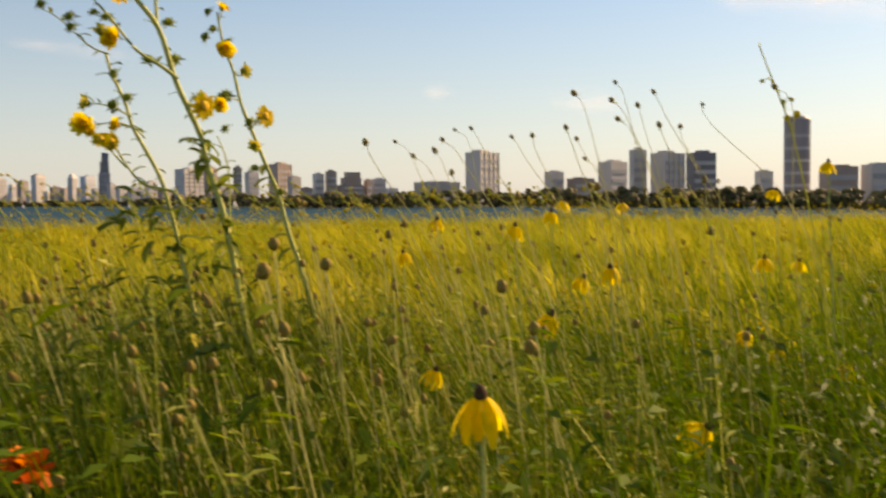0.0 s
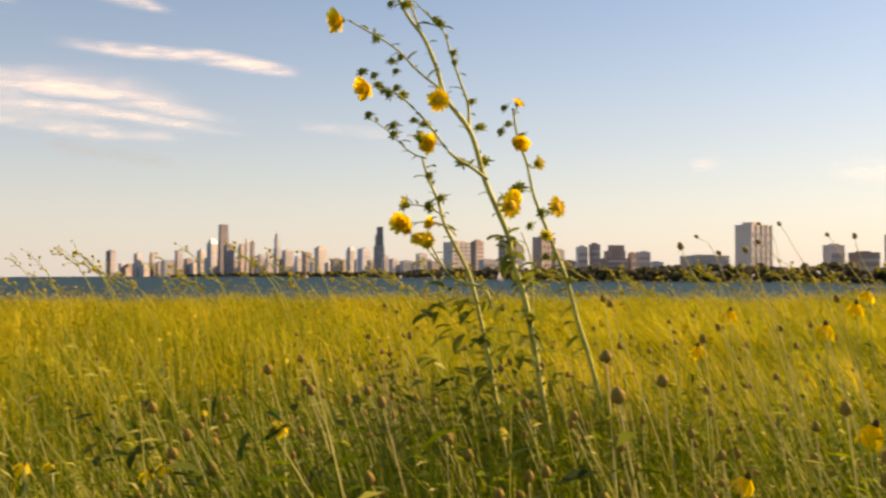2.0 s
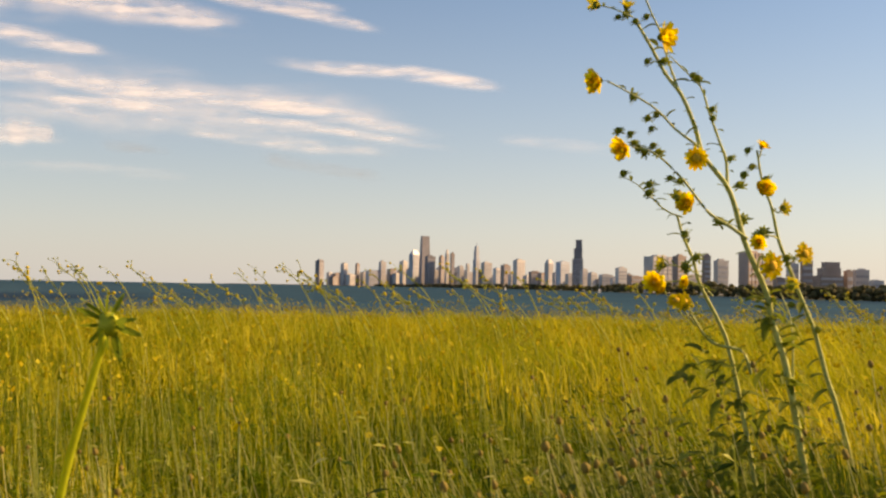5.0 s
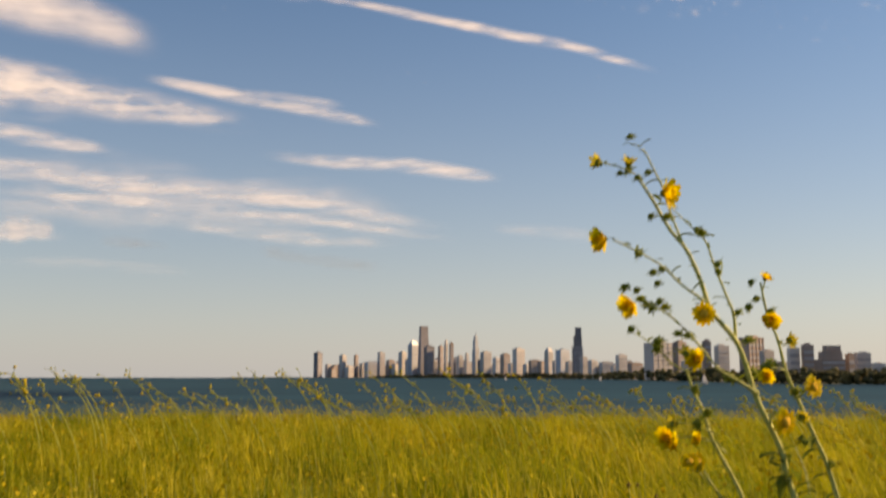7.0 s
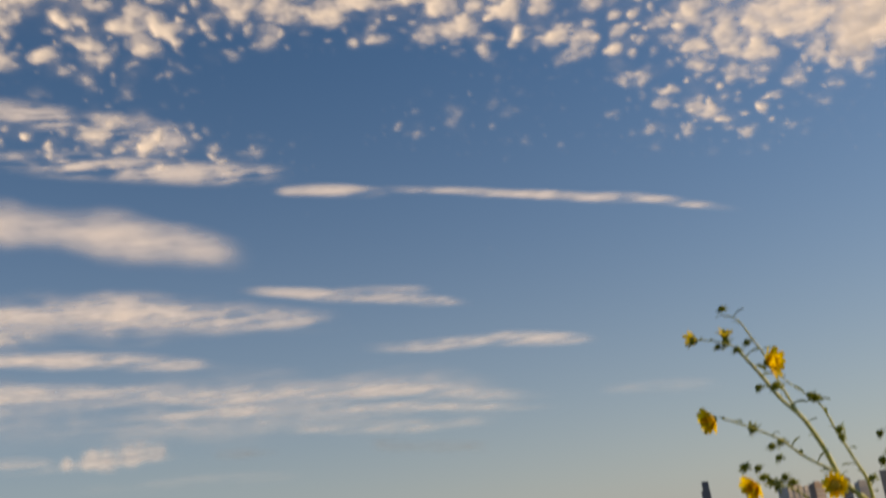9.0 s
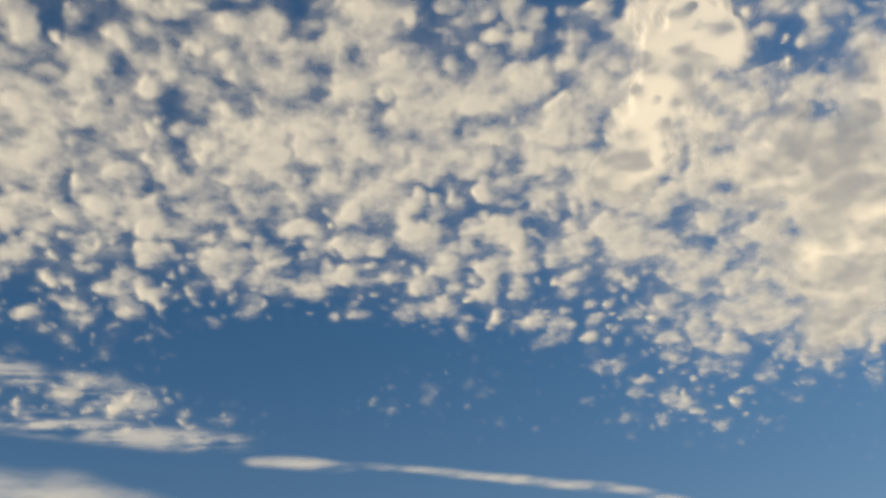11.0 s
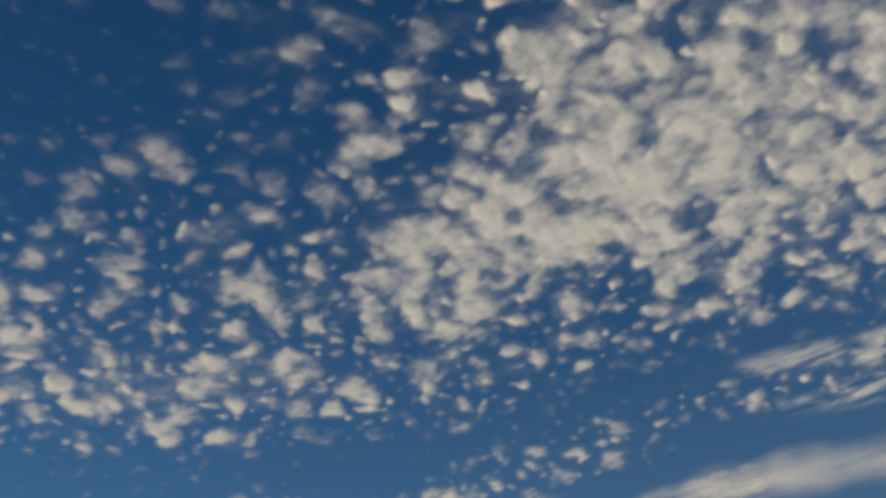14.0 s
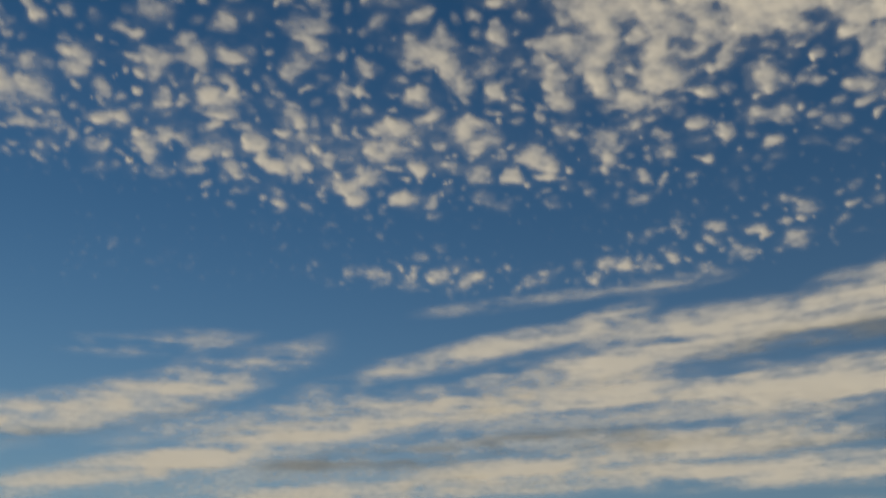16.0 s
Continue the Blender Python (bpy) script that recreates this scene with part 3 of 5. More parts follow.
def tuft_field(az, el):
    """Density of the dappled cloud layer."""
    r = 4.2 * np.tan(np.radians(45 - el / 2)) ** 1.9
    x, y = -np.sin(np.radians(1.4 * az)) * r, np.cos(np.radians(1.4 * az)) * r
    wx, wy = layers(x * 9, y * 9, 3, 3) - 0.5, layers(x * 9, y * 9, 31, 3) - 0.5
    qx, qy = x + 0.062 * wx + 0.016 * (layers(x * 40, y * 40, 91, 2) - 0.5), y + 0.062 * wy + 0.016 * (layers(x * 40, y * 40, 95, 2) - 0.5)
    lumps = layers(x * 24, y * 24, 7, 5)
    rim = np.interp(az, (-40, -22, -5, 12, 26, 45, 60, 95), (22, 22, 25.5, 29.3, 27.5, 25.5, 24.2, 23.2))
    cover = 0.31 * smooth01(el, rim, rim + 4.5) + 0.16 * smooth01(el, rim - 6, rim - 2)
    cover += 0.52 * patch(az, el, 6, 40, 36, 8.6, 4)
    cover += 0.36 * patch(az, el, 42, 38.0, 16, 4.8, -8)
    cover += 0.45 * patch(az, el, -18, 40, 4, 6, 0)
    cover += 0.85 * patch(az, el, -29, 29, 9, 7, 0)
    cover += 0.08 * patch(az, el, 76, 31, 24, 5, 4) + 0.16 * patch(az, el, 4, 26.5, 5, 2.2, 0)
    cover -= 0.16 * patch(az, el, 70, 49, 16, 9, -20) + 0.15 * patch(az, el, 52, 50, 8, 4, -20)
    cover -= 0.20 * patch(az, el, -26, 37.5, 5, 3, 0) + 0.12 * patch(az, el, 60, 43, 7, 3, 0)
    cover -= 0.20 * patch(az, el, 8, 28.0, 9, 2.4, 0)
    cover += 0.40 * patch(az, el, -21, 31, 8, 6, 0) + 0.30 * patch(az, el, -14, 24.5, 7, 4, 0)
    cover += 0.26 * patch(az, el, 24, 24.6, 11, 1.5, 3)
    cover -= 0.06 * patch(az, el, 68, 40, 12, 10, 0)
    cover += 0.28 * patch(az, el, 58, 21.6, 13, 1.1, 0) - 0.30 * patch(az, el, 89, 40, 9, 8, 0) - 0.14 * patch(az, el, 80, 47, 8, 8, 0)
    cover -= 0.06 * patch(az, el, 36, 27.5, 9, 4.5, 0)
    cover += 0.26 * patch(az, el, 43, 24.0, 10, 1.8, -8)
    cover += 0.30 * (layers(x * 2.6, y * 2.6, 47, 3) - 0.5)
    grow = np.clip(0.40 + 0.56 * cover, 0.0, 1.06) * smooth01(cover, 0.04, 0.30)
    large = puffs(qx / 0.092, qy / 0.092, 11, grow)
    more = puffs(qx / 0.080 + 5.5, qy / 0.080 + 2.2, 41, grow * smooth01(cover, 0.38, 0.85))
    large = large + 0.85 * more * (1 - 0.75 * np.minimum(large, 1))
    small = puffs(qx / 0.047 + 3.3, qy / 0.047, 23, grow)
    tufts = np.minimum(large + 0.72 * small * (1 - 0.6 * large), 1.1)
    body = tufts * np.clip(1.7 * lumps - 0.02, 0, 1.2)
    fringe = puffs(qx / 0.092, qy / 0.092, 11, grow * 1.6) * np.clip(2.8 * layers(qx * 26, qy * 26, 101, 5) - 0.95, 0, 1)
    body = 1 - (1 - np.clip(body, 0, 1.1)) * (1 - 0.52 * np.clip(fringe, 0, 1))
    veil = smooth01(cover, 0.36, 0.95) * (0.48 * layers(x * 6, y * 6, 63, 5))
    halo = puffs(qx / 0.115 + 8.8, qy / 0.115, 71, np.minimum(grow * 1.35, 1.30)) * np.clip(lumps * 1.9 - 0.62, 0, 1)
    body = np.maximum(body, 0.62 * body + 0.34 * halo)
    whole = 1 - (1 - np.clip(body, 0, 1.1)) * (1 - np.clip(veil, 0, 0.75))
    return np.clip(whole * (0.24 + 0.76 * smooth01(cover, 0.15, 0.42)) * (1 - 0.30 * patch(az, el, 68, 44, 18, 13)) - 0.02, 0, 1.12)


def build_tufts():
    az, el = np.meshgrid(np.arange(-48, 104, 0.15), np.arange(17, 66, 0.15))
    cloud_object("dappled_clouds", az, el, tuft_field(az, el), PUFF, "dappled layer of small white cloud tufts in blue sky", "clouds", "stuff")


def heap(seed, words, dens, *balls):
    """A rounded cloud: soft balls, each an azimuth, an elevation and a radius in degrees, that run into one another."""
    az0, az1 = min(b[0] - 1.5 * b[2] for b in balls), max(b[0] + 1.5 * b[2] for b in balls)
    el0, el1 = min(b[1] - b[2] for b in balls), max(b[1] + b[2] for b in balls)
    az, el = np.meshgrid(np.arange(az0, az1, 0.14), np.arange(el0, el1, 0.14))
    c = np.cos(np.radians(el))
    wx, wy = layers(az * 0.5, el * 0.5, seed, 5) - 0.5, layers(az * 0.5 + 40, el * 0.5, seed + 3, 5) - 0.5
    left = np.ones_like(az)
    for a, e, r in balls:
        d = (((az - a) * c + 1.3 * wx * r) ** 2 + (el - e + 1.3 * wy * r) ** 2) / r ** 2
        left *= 1 - np.clip(1 - d, 0, 1) ** 1.2
    d = dens * (1 - left) * (0.75 + 0.5 * layers(az * 0.9, el * 0.9, seed + 7, 5))
    cloud_object("heaped_cloud", az, el, np.clip(d - 0.02, 0, 1), HEAP, words, "cloud", group="heaped clouds", base=262 + 0.2 * seed, swell=0.006)


def streak(a0, e0, a1, e1, thick, dens=0.85, bow=0.0, ragged=0.5, blunt=0.5, seed=1, wander=0.35, words="long thin streak of white cloud", skin=None):
    """A drawn-out cloud from one direction to another, thick degrees through its middle."""
    span = abs(a1 - a0)
    n = max(40, int(span / 0.16))
    u, v = np.meshgrid(np.linspace(0, 1, n), np.linspace(-1, 1, 37))
    wob = (layers(u * span * 0.16 + seed * 7.7, u * 0 + seed, seed, 3) - 0.5) * thick * wander * 2
    az = a0 + (a1 - a0) * u
    full = np.sin(np.pi * np.clip(u, 0.001, 0.999)) ** blunt * (0.55 + 0.9 * layers(u * span * 0.25 + seed, u * 0, seed + 3, 3))
    line = e0 + (e1 - e0) * u + bow * 4 * u * (1 - u) + wob
    el = line + v * thick * 1.15 * (0.45 + 0.75 * full)
    strands = layers(az * 0.16 + seed * 3.1 + 0.4 * el, el * 1.9 + 0.1 * az, seed + 11, 4)
    crumbs = layers(az * 0.8 + seed, el * 1.9, seed + 17, 5)
    fall = np.where(v > 0, (1 - v * v) ** 1.05, (1 - v * v) ** 1.9)
    d = fall * np.clip(0.82 + (strands - 0.5) * 3.6 * ragged + (crumbs - 0.5) * 2.2 * ragged, 0, 1.2) * np.minimum(full, 1.1) ** 0.6
    ends = smooth01(u, 0, 0.14) * smooth01(1 - u, 0, 0.14)
    cloud_object("streak_cloud", az, el, np.clip(0.90 * dens * d * ends - 0.02, 0, 1), skin or WISP, words, "cloud", group="streak clouds", base=330 + 0.3 * seed, swell=0.004)


build_tufts()
LENS = "smooth lens-shaped white cloud"
BANK = "broad ragged bank of pale cloud"
PUFFY = "small puffy white cloud near the horizon"
heap(5, "tall bright heaped cloud among the tufts", 1.40, (-18.7, 43.5, 3.4), (-21.0, 41.7, 2.4), (-16.4, 41.0, 2.8), (-14.0, 38.4, 2.6), (-21.2, 45.4, 2.3), (-11.6, 36.4, 2.4))
heap(11, "broad bright cloud bank towards the sun", 0.95, (-22.5, 35.0, 4.6), (-25.0, 31.5, 4.6), (-23.0, 28.2, 3.2), (-21.5, 25.3, 2.2), (-29.0, 29.0, 6.0), (-30.0, 36.0, 4.0))
heap(17, "small puffy cloud near the horizon", 0.55, (25.8, 7.9, 0.75), (23.6, 7.9, 0.95), (24.8, 7.8, 0.9), (22.5, 7.7, 0.7), (27.0, 7.7, 0.6))
streak(29.0, 7.45, 20.6, 7.55, 0.34, 0.50, 0.0, 0.3, 0.4, 11, words=PUFFY)
streak(35.5, 20.6, 16.0, 18.3, 1.25, 0.95, 0.55, 0.10, 0.4, 1, 0.1, words=LENS)
streak(33.0, 23.9, 13.0, 22.9, 0.75, 0.85, 0.1, 0.8, 0.4, 24)
streak(34.0, 26.6, 19.0, 25.2, 0.9, 0.8, 0.1, 0.9, 0.4, 25)
streak(15.4, 22.15, 7.4, 21.5, 0.38, 0.72, 0.1, 0.5, 0.5, 2)
streak(9.8, 21.9, -13.5, 17.0, 0.32, 0.85, 0.75, 0.40, 0.4, 3, 0.7)
streak(18.0, 16.5, 3.2, 14.4, 0.40, 0.72, 0.2, 0.5, 0.6, 4)
streak(12.5, 16.2, 5.6, 15.6, 0.30, 0.45, 0.1, 0.6, 0.6, 34)
streak(11.2, 12.8, -4.0, 11.5, 0.46, 0.80, 0.1, 0.35, 0.6, 5)
streak(40.0, 16.0, 10.0, 14.3, 0.95, 0.72, 0.35, 0.6, 0.5, 6, words=BANK)
streak(36.0, 15.2, 12.0, 14.2, 1.20, 0.42, 0.2, 0.7, 0.5, 35)
streak(38.0, 13.4, 18.0, 12.4, 0.50, 0.85, 0.2, 0.35, 0.5, 7)
streak(40.0, 11.6, -1.5, 8.6, 0.56, 0.64, 0.75, 0.45, 0.4, 8, 0.5, words=BANK)
streak(26.0, 9.85, -1.6, 7.9, 0.34, 0.60, 0.45, 0.5, 0.5, 9, 0.4)
streak(16.0, 8.4, 2.4, 7.5, 0.38, 0.48, 0.1, 0.5, 0.5, 10)
streak(38.0, 10.4, 0.0, 8.4, 1.80, 0.46, 0.5, 0.4, 0.5, 36, words=BANK)
streak(27.0, 6.2, 14.0, 5.9, 0.35, 0.26, 0.0, 0.5, 0.5, 37)
streak(36.0, 7.6, 27.0, 7.4, 0.60, 0.70, 0.1, 0.4, 0.35, 12, words=PUFFY)
streak(-2.5, 8.6, -10.5, 7.8, 0.40, 0.36, 0.1, 0.4, 0.6, 13)
streak(-25.4, 6.2, -27.6, 6.1, 0.5, 0.28, 0.0, 0.7, 0.8, 14, words=PUFFY)
streak(-32.5, 5.5, -37.5, 5.2, 0.6, 0.30, 0.1, 0.7, 0.9, 15, words=PUFFY)
streak(-41.0, 12.0, -56.0, 10.0, 1.9, 0.70, 0.3, 0.3, 0.4, 16, words=BANK)
GREY = "small cloud near the horizon, greyed to look shaded"
streak(19.6, 7.45, 15.4, 7.25, 0.32, 0.40, 0.0, 0.3, 0.5, 38, 0.1, GREY, SHADE)
streak(11.0, 7.15, 3.2, 6.2, 0.42, 0.42, 0.0, 0.4, 0.5, 39, 0.1, GREY, SHADE)
# the layered banks over the lake
streak(97.0, 9.0, 68.4, 17.3, 1.45, 0.98, -0.3, 0.55, 0.3, 17, 0.3, words=BANK, skin=SHELF)
streak(86.0, 15.8, 73.0, 17.6, 0.7, 0.42, 0, 0.9, 0.5, 28, skin=SHELF)
streak(69.0, 15.4, 49.0, 20.3, 0.85, 0.88, -0.2, 0.6, 0.4, 18, 0.4, skin=SHELF)
streak(59.5, 15.7, 30.0, 20.8, 1.50, 0.98, 0.2, 0.45, 0.35, 19, 0.3, words=BANK, skin=SHELF)
streak(66.0, 19.2, 44.0, 21.6, 0.5, 0.45, 0.2, 0.9, 0.5, 26, skin=SHELF)
streak(90.0, 7.0, 54.0, 15.6, 1.05, 0.98, 0.6, 0.6, 0.35, 20, 0.35, words=BANK, skin=SHELF)
streak(64.0, 13.6, 26.0, 14.6, 1.35, 0.98, 0.9, 0.6, 0.35, 21, 0.35, words=BANK, skin=SHELF)
streak(80.0, 7.4, 36.0, 13.2, 1.25, 0.92, 0.2, 0.65, 0.4, 23, 0.35, words=BANK, skin=SHELF)
streak(70.0, 9.0, 26.0, 10.9, 0.80, 0.95, 0.5, 0.5, 0.4, 22, 0.3, words=BANK, skin=SHELF)
streak(96.0, 5.2, 30.0, 7.6, 1.3, 0.85, 0.6, 0.5, 0.5, 27, words=BANK, skin=SHELF)
streak(88.0, 8.2, 32.0, 14.8, 2.6, 0.42, 0.4, 0.7, 0.5, 44, 0.2, words=BANK, skin=SHELF)
streak(84.0, 11.0, 52.0, 17.2, 1.0, 0.50, 0.2, 0.8, 0.4, 45, 0.3, skin=SHELF)
# Added grey streaks that imitate shade under the banks.
UNDER_BANK = "extra grey streak imitating the shaded underside of a cloud bank"
streak(76.0, 9.6, 48.0, 13.2, 0.75, 0.62, 0.2, 0.6, 0.4, 40, 0.3, UNDER_BANK, SHADE)
streak(50.0, 17.0, 30.0, 18.6, 0.80, 0.55, 0.1, 0.5, 0.4, 41, 0.3, UNDER_BANK, SHADE)
streak(56.0, 12.0, 28.0, 12.4, 0.60, 0.50, 0.2, 0.6, 0.4, 42, 0.3, UNDER_BANK, SHADE)
streak(92.0, 10.0, 74.0, 14.0, 0.60, 0.40, -0.2, 0.5, 0.4, 43, 0.3, UNDER_BANK, SHADE)

# ---- meadow: grass and low leaves, beyond counting ----
rng = np.random.default_rng(12)


def fan(count, r0, r1, a0, a1, power=1.0):
    """Places in a fan of ground round the standpoint."""
    r = r0 + (r1 - r0) * rng.random(count) ** power
    a = np.radians(a0 + (a1 - a0) * rng.random(count) + 6.0 * (rng.random(count) - 0.5))
    return -np.sin(a) * r, np.cos(a) * r


def clumps(x, y):
    """How high the meadow stands here: tussocks and hollows."""
    return np.minimum(0.62 + 0.38 * layers(x * 0.8, y * 0.8, 77, 3) + 0.44 * layers(x * 3.0, y * 3.0, 79, 3), 1.16)


def gusts(x, y):
    """The growth stands nearly upright by the lake and leans over on the inland side."""
    return 0.40 + 0.95 * smooth01(-np.degrees(np.arctan2(-x, y)), 4, 26)


def blades(name, x, y, low, high, lean, width, material, label, wind=0.16, segs=3, z0=0.0, category="grass"):
    """Thin bent blades, all in one sheet of geometry; the wind leans them to -x."""
    n = len(x)
    h = low + (high - low) * rng.random(n)
    h *= clumps(x, y)
    turn = rng.random(n) * 2 * np.pi
    bend = lean * rng.random(n)
    push = wind * (0.1 + 1.8 * rng.random(n)) * gusts(x, y)
    dx, dy = np.cos(turn), np.sin(turn)
    wx, wy = -np.sin(turn + 0.7), np.cos(turn + 0.7)
    w = width * (0.6 + 0.8 * rng.random(n))
    rows = []
    for i in range(segs + 1):
        t = i / segs
        cx = x + dx * bend * h * t * t - push * h * t * t
        cy = y + dy * bend * h * t * t
        cz = z0 * clumps(x, y) + h * t * (1 - 0.25 * bend * t)
        half = w * (0.5 if t < 0.5 else 0.5 * (1 - t) * 1.9 + 0.02)
        if i < segs:
            rows.append(np.stack([cx - wx * half, cy - wy * half, cz], -1))
            rows.append(np.stack([cx + wx * half, cy + wy * half, cz], -1))
        else:
            rows.append(np.stack([cx, cy, cz], -1))
    k = len(rows)
    verts = np.stack(rows, 1).reshape(-1, 3)
    base = np.arange(n) * k
    quads = [np.stack([base + 2 * i, base + 2 * i + 1, base + 2 * i + 3, base + 2 * i + 2], -1) for i in range(segs - 1)]
    tri = np.stack([base + 2 * (segs - 1), base + 2 * (segs - 1) + 1, base + 2 * segs], -1)
    flat = np.concatenate([np.concatenate([q.ravel() for q in quads]), tri.ravel()])
    sizes = np.concatenate([np.full(n * (segs - 1), 4), np.full(n, 3)])
    me = bpy.data.meshes.new(name)
    me.vertices.add(len(verts))
    me.vertices.foreach_set("co", verts.ravel().astype(np.float32))
    me.loops.add(len(flat))
    me.loops.foreach_set("vertex_index", flat.astype(np.int32))
    me.polygons.add(len(sizes))
    me.polygons.foreach_set("loop_start", np.concatenate([[0], np.cumsum(sizes)[:-1]]).astype(np.int32))
    me.polygons.foreach_set("loop_total", sizes.astype(np.int32))
    me.update(calc_edges=True)
    me.validate()
    me.materials.append(material)
    return tagged(new(name, me), label, category, kind="stuff")


LEFT, RIGHT = 40, -66
blades("meadow_grass", *fan(34000, 0.45, 6.0, LEFT, RIGHT, 0.66), 0.45, 0.95, 0.62, 0.0046, GRASS, "tall yellow-green meadow grass leaning in the wind", 0.13)
blades("meadow_grass", *fan(110000, 5.0, 17.5, LEFT, RIGHT, 0.60), 0.62, 0.98, 0.50, 0.0095, GRASS, "golden green meadow grass towards the lake", 0.16, 2)
blades("dry_stalks", *fan(1000, 0.8, 6.0, LEFT, RIGHT, 0.7), 0.68, 1.06, 0.22, 0.0030, STRAW, "pale dry grass stalks among the green", 0.16)
# Pale leaf tips; their light colour also stands in for glints on blades.
blades("pale_leaf_tips", *fan(4200, 0.75, 4.0, LEFT, RIGHT, 0.8), 0.04, 0.12, 1.2, 0.0070, REED, "pale sunlit leaf tips in the near meadow", 0.35, 2, 0.62, category="leaves")
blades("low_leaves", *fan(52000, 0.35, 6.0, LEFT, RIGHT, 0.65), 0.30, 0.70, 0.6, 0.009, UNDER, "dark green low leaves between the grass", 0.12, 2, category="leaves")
blades("meadow_grass", *fan(36000, 0.55, 6.0, LEFT, LEFT + 254, 0.6), 0.5, 0.92, 0.5, 0.008, GRASS, "meadow grass round the standpoint", 0.07, 2)
blades("meadow_grass", *fan(60000, 5.5, 18.0, LEFT, LEFT + 254, 0.6), 0.6, 0.95, 0.5, 0.014, GRASS, "meadow grass behind the standpoint", 0.07, 2)
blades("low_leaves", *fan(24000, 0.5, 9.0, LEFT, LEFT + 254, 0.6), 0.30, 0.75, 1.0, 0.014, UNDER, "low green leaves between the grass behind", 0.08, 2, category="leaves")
blades("grass_heads", *fan(125000, 4.2, 17.4, LEFT, RIGHT, 0.60), 0.10, 0.34, 0.9, 0.0066, PLUME, "feathery golden grass heads above the meadow", 0.30, 2, 0.66)
blades("grass_stems", *fan(2000, 1.1, 5.5, LEFT, RIGHT, 0.75), 0.66, 1.06, 0.14, 0.0034, REED, "upright pale green grass stems in the meadow", 0.14)
blades("meadow_grass", *fan(8000, 2.3, 7.0, -30, RIGHT, 0.75), 0.75, 1.18, 0.6, 0.0065, GRASS, "taller green grass on the inland side", 0.22)
blades("meadow_grass", *fan(3000, 1.3, 5.0, -25, -42, 0.8), 0.70, 1.04, 0.5, 0.0045, PLUME, "sunlit yellow grass among the seed heads", 0.25)
# Extra dark leaves imitate the dense shade beside the tall flower.
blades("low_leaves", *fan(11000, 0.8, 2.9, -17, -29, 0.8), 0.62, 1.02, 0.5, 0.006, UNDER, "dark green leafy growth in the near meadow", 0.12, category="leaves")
blades("leaning_stalks", *fan(700, 0.9, 3.6, -14, -48, 0.8), 0.84, 1.16, 0.45, 0.0024, REED, "pale stalks leaning in the wind", 0.36, category="grass")
blades("grass_heads", *fan(22000, 3.0, 9.0, -12, -48, 0.8), 0.10, 0.32, 0.9, 0.0060, PLUME, "golden grass heads on the inland side", 0.30, 2, 0.68)
blades("grass_heads", *fan(6000, 2.0, 4.6, LEFT, RIGHT, 0.9), 0.08, 0.26, 0.9, 0.0045, PLUME, "sparse golden grass heads in the near meadow", 0.25, 2, 0.62)
blades("low_leaves", *fan(6000, 1.6, 4.4, 36, -26, 0.8), 0.50, 0.82, 0.5, 0.007, UNDER, "dark green leaf blades in the near meadow", 0.12, category="leaves")


# More dark leaves in place of dense shade at the flower's foot.
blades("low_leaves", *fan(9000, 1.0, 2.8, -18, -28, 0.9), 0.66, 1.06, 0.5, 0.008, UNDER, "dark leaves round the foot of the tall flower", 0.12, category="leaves")


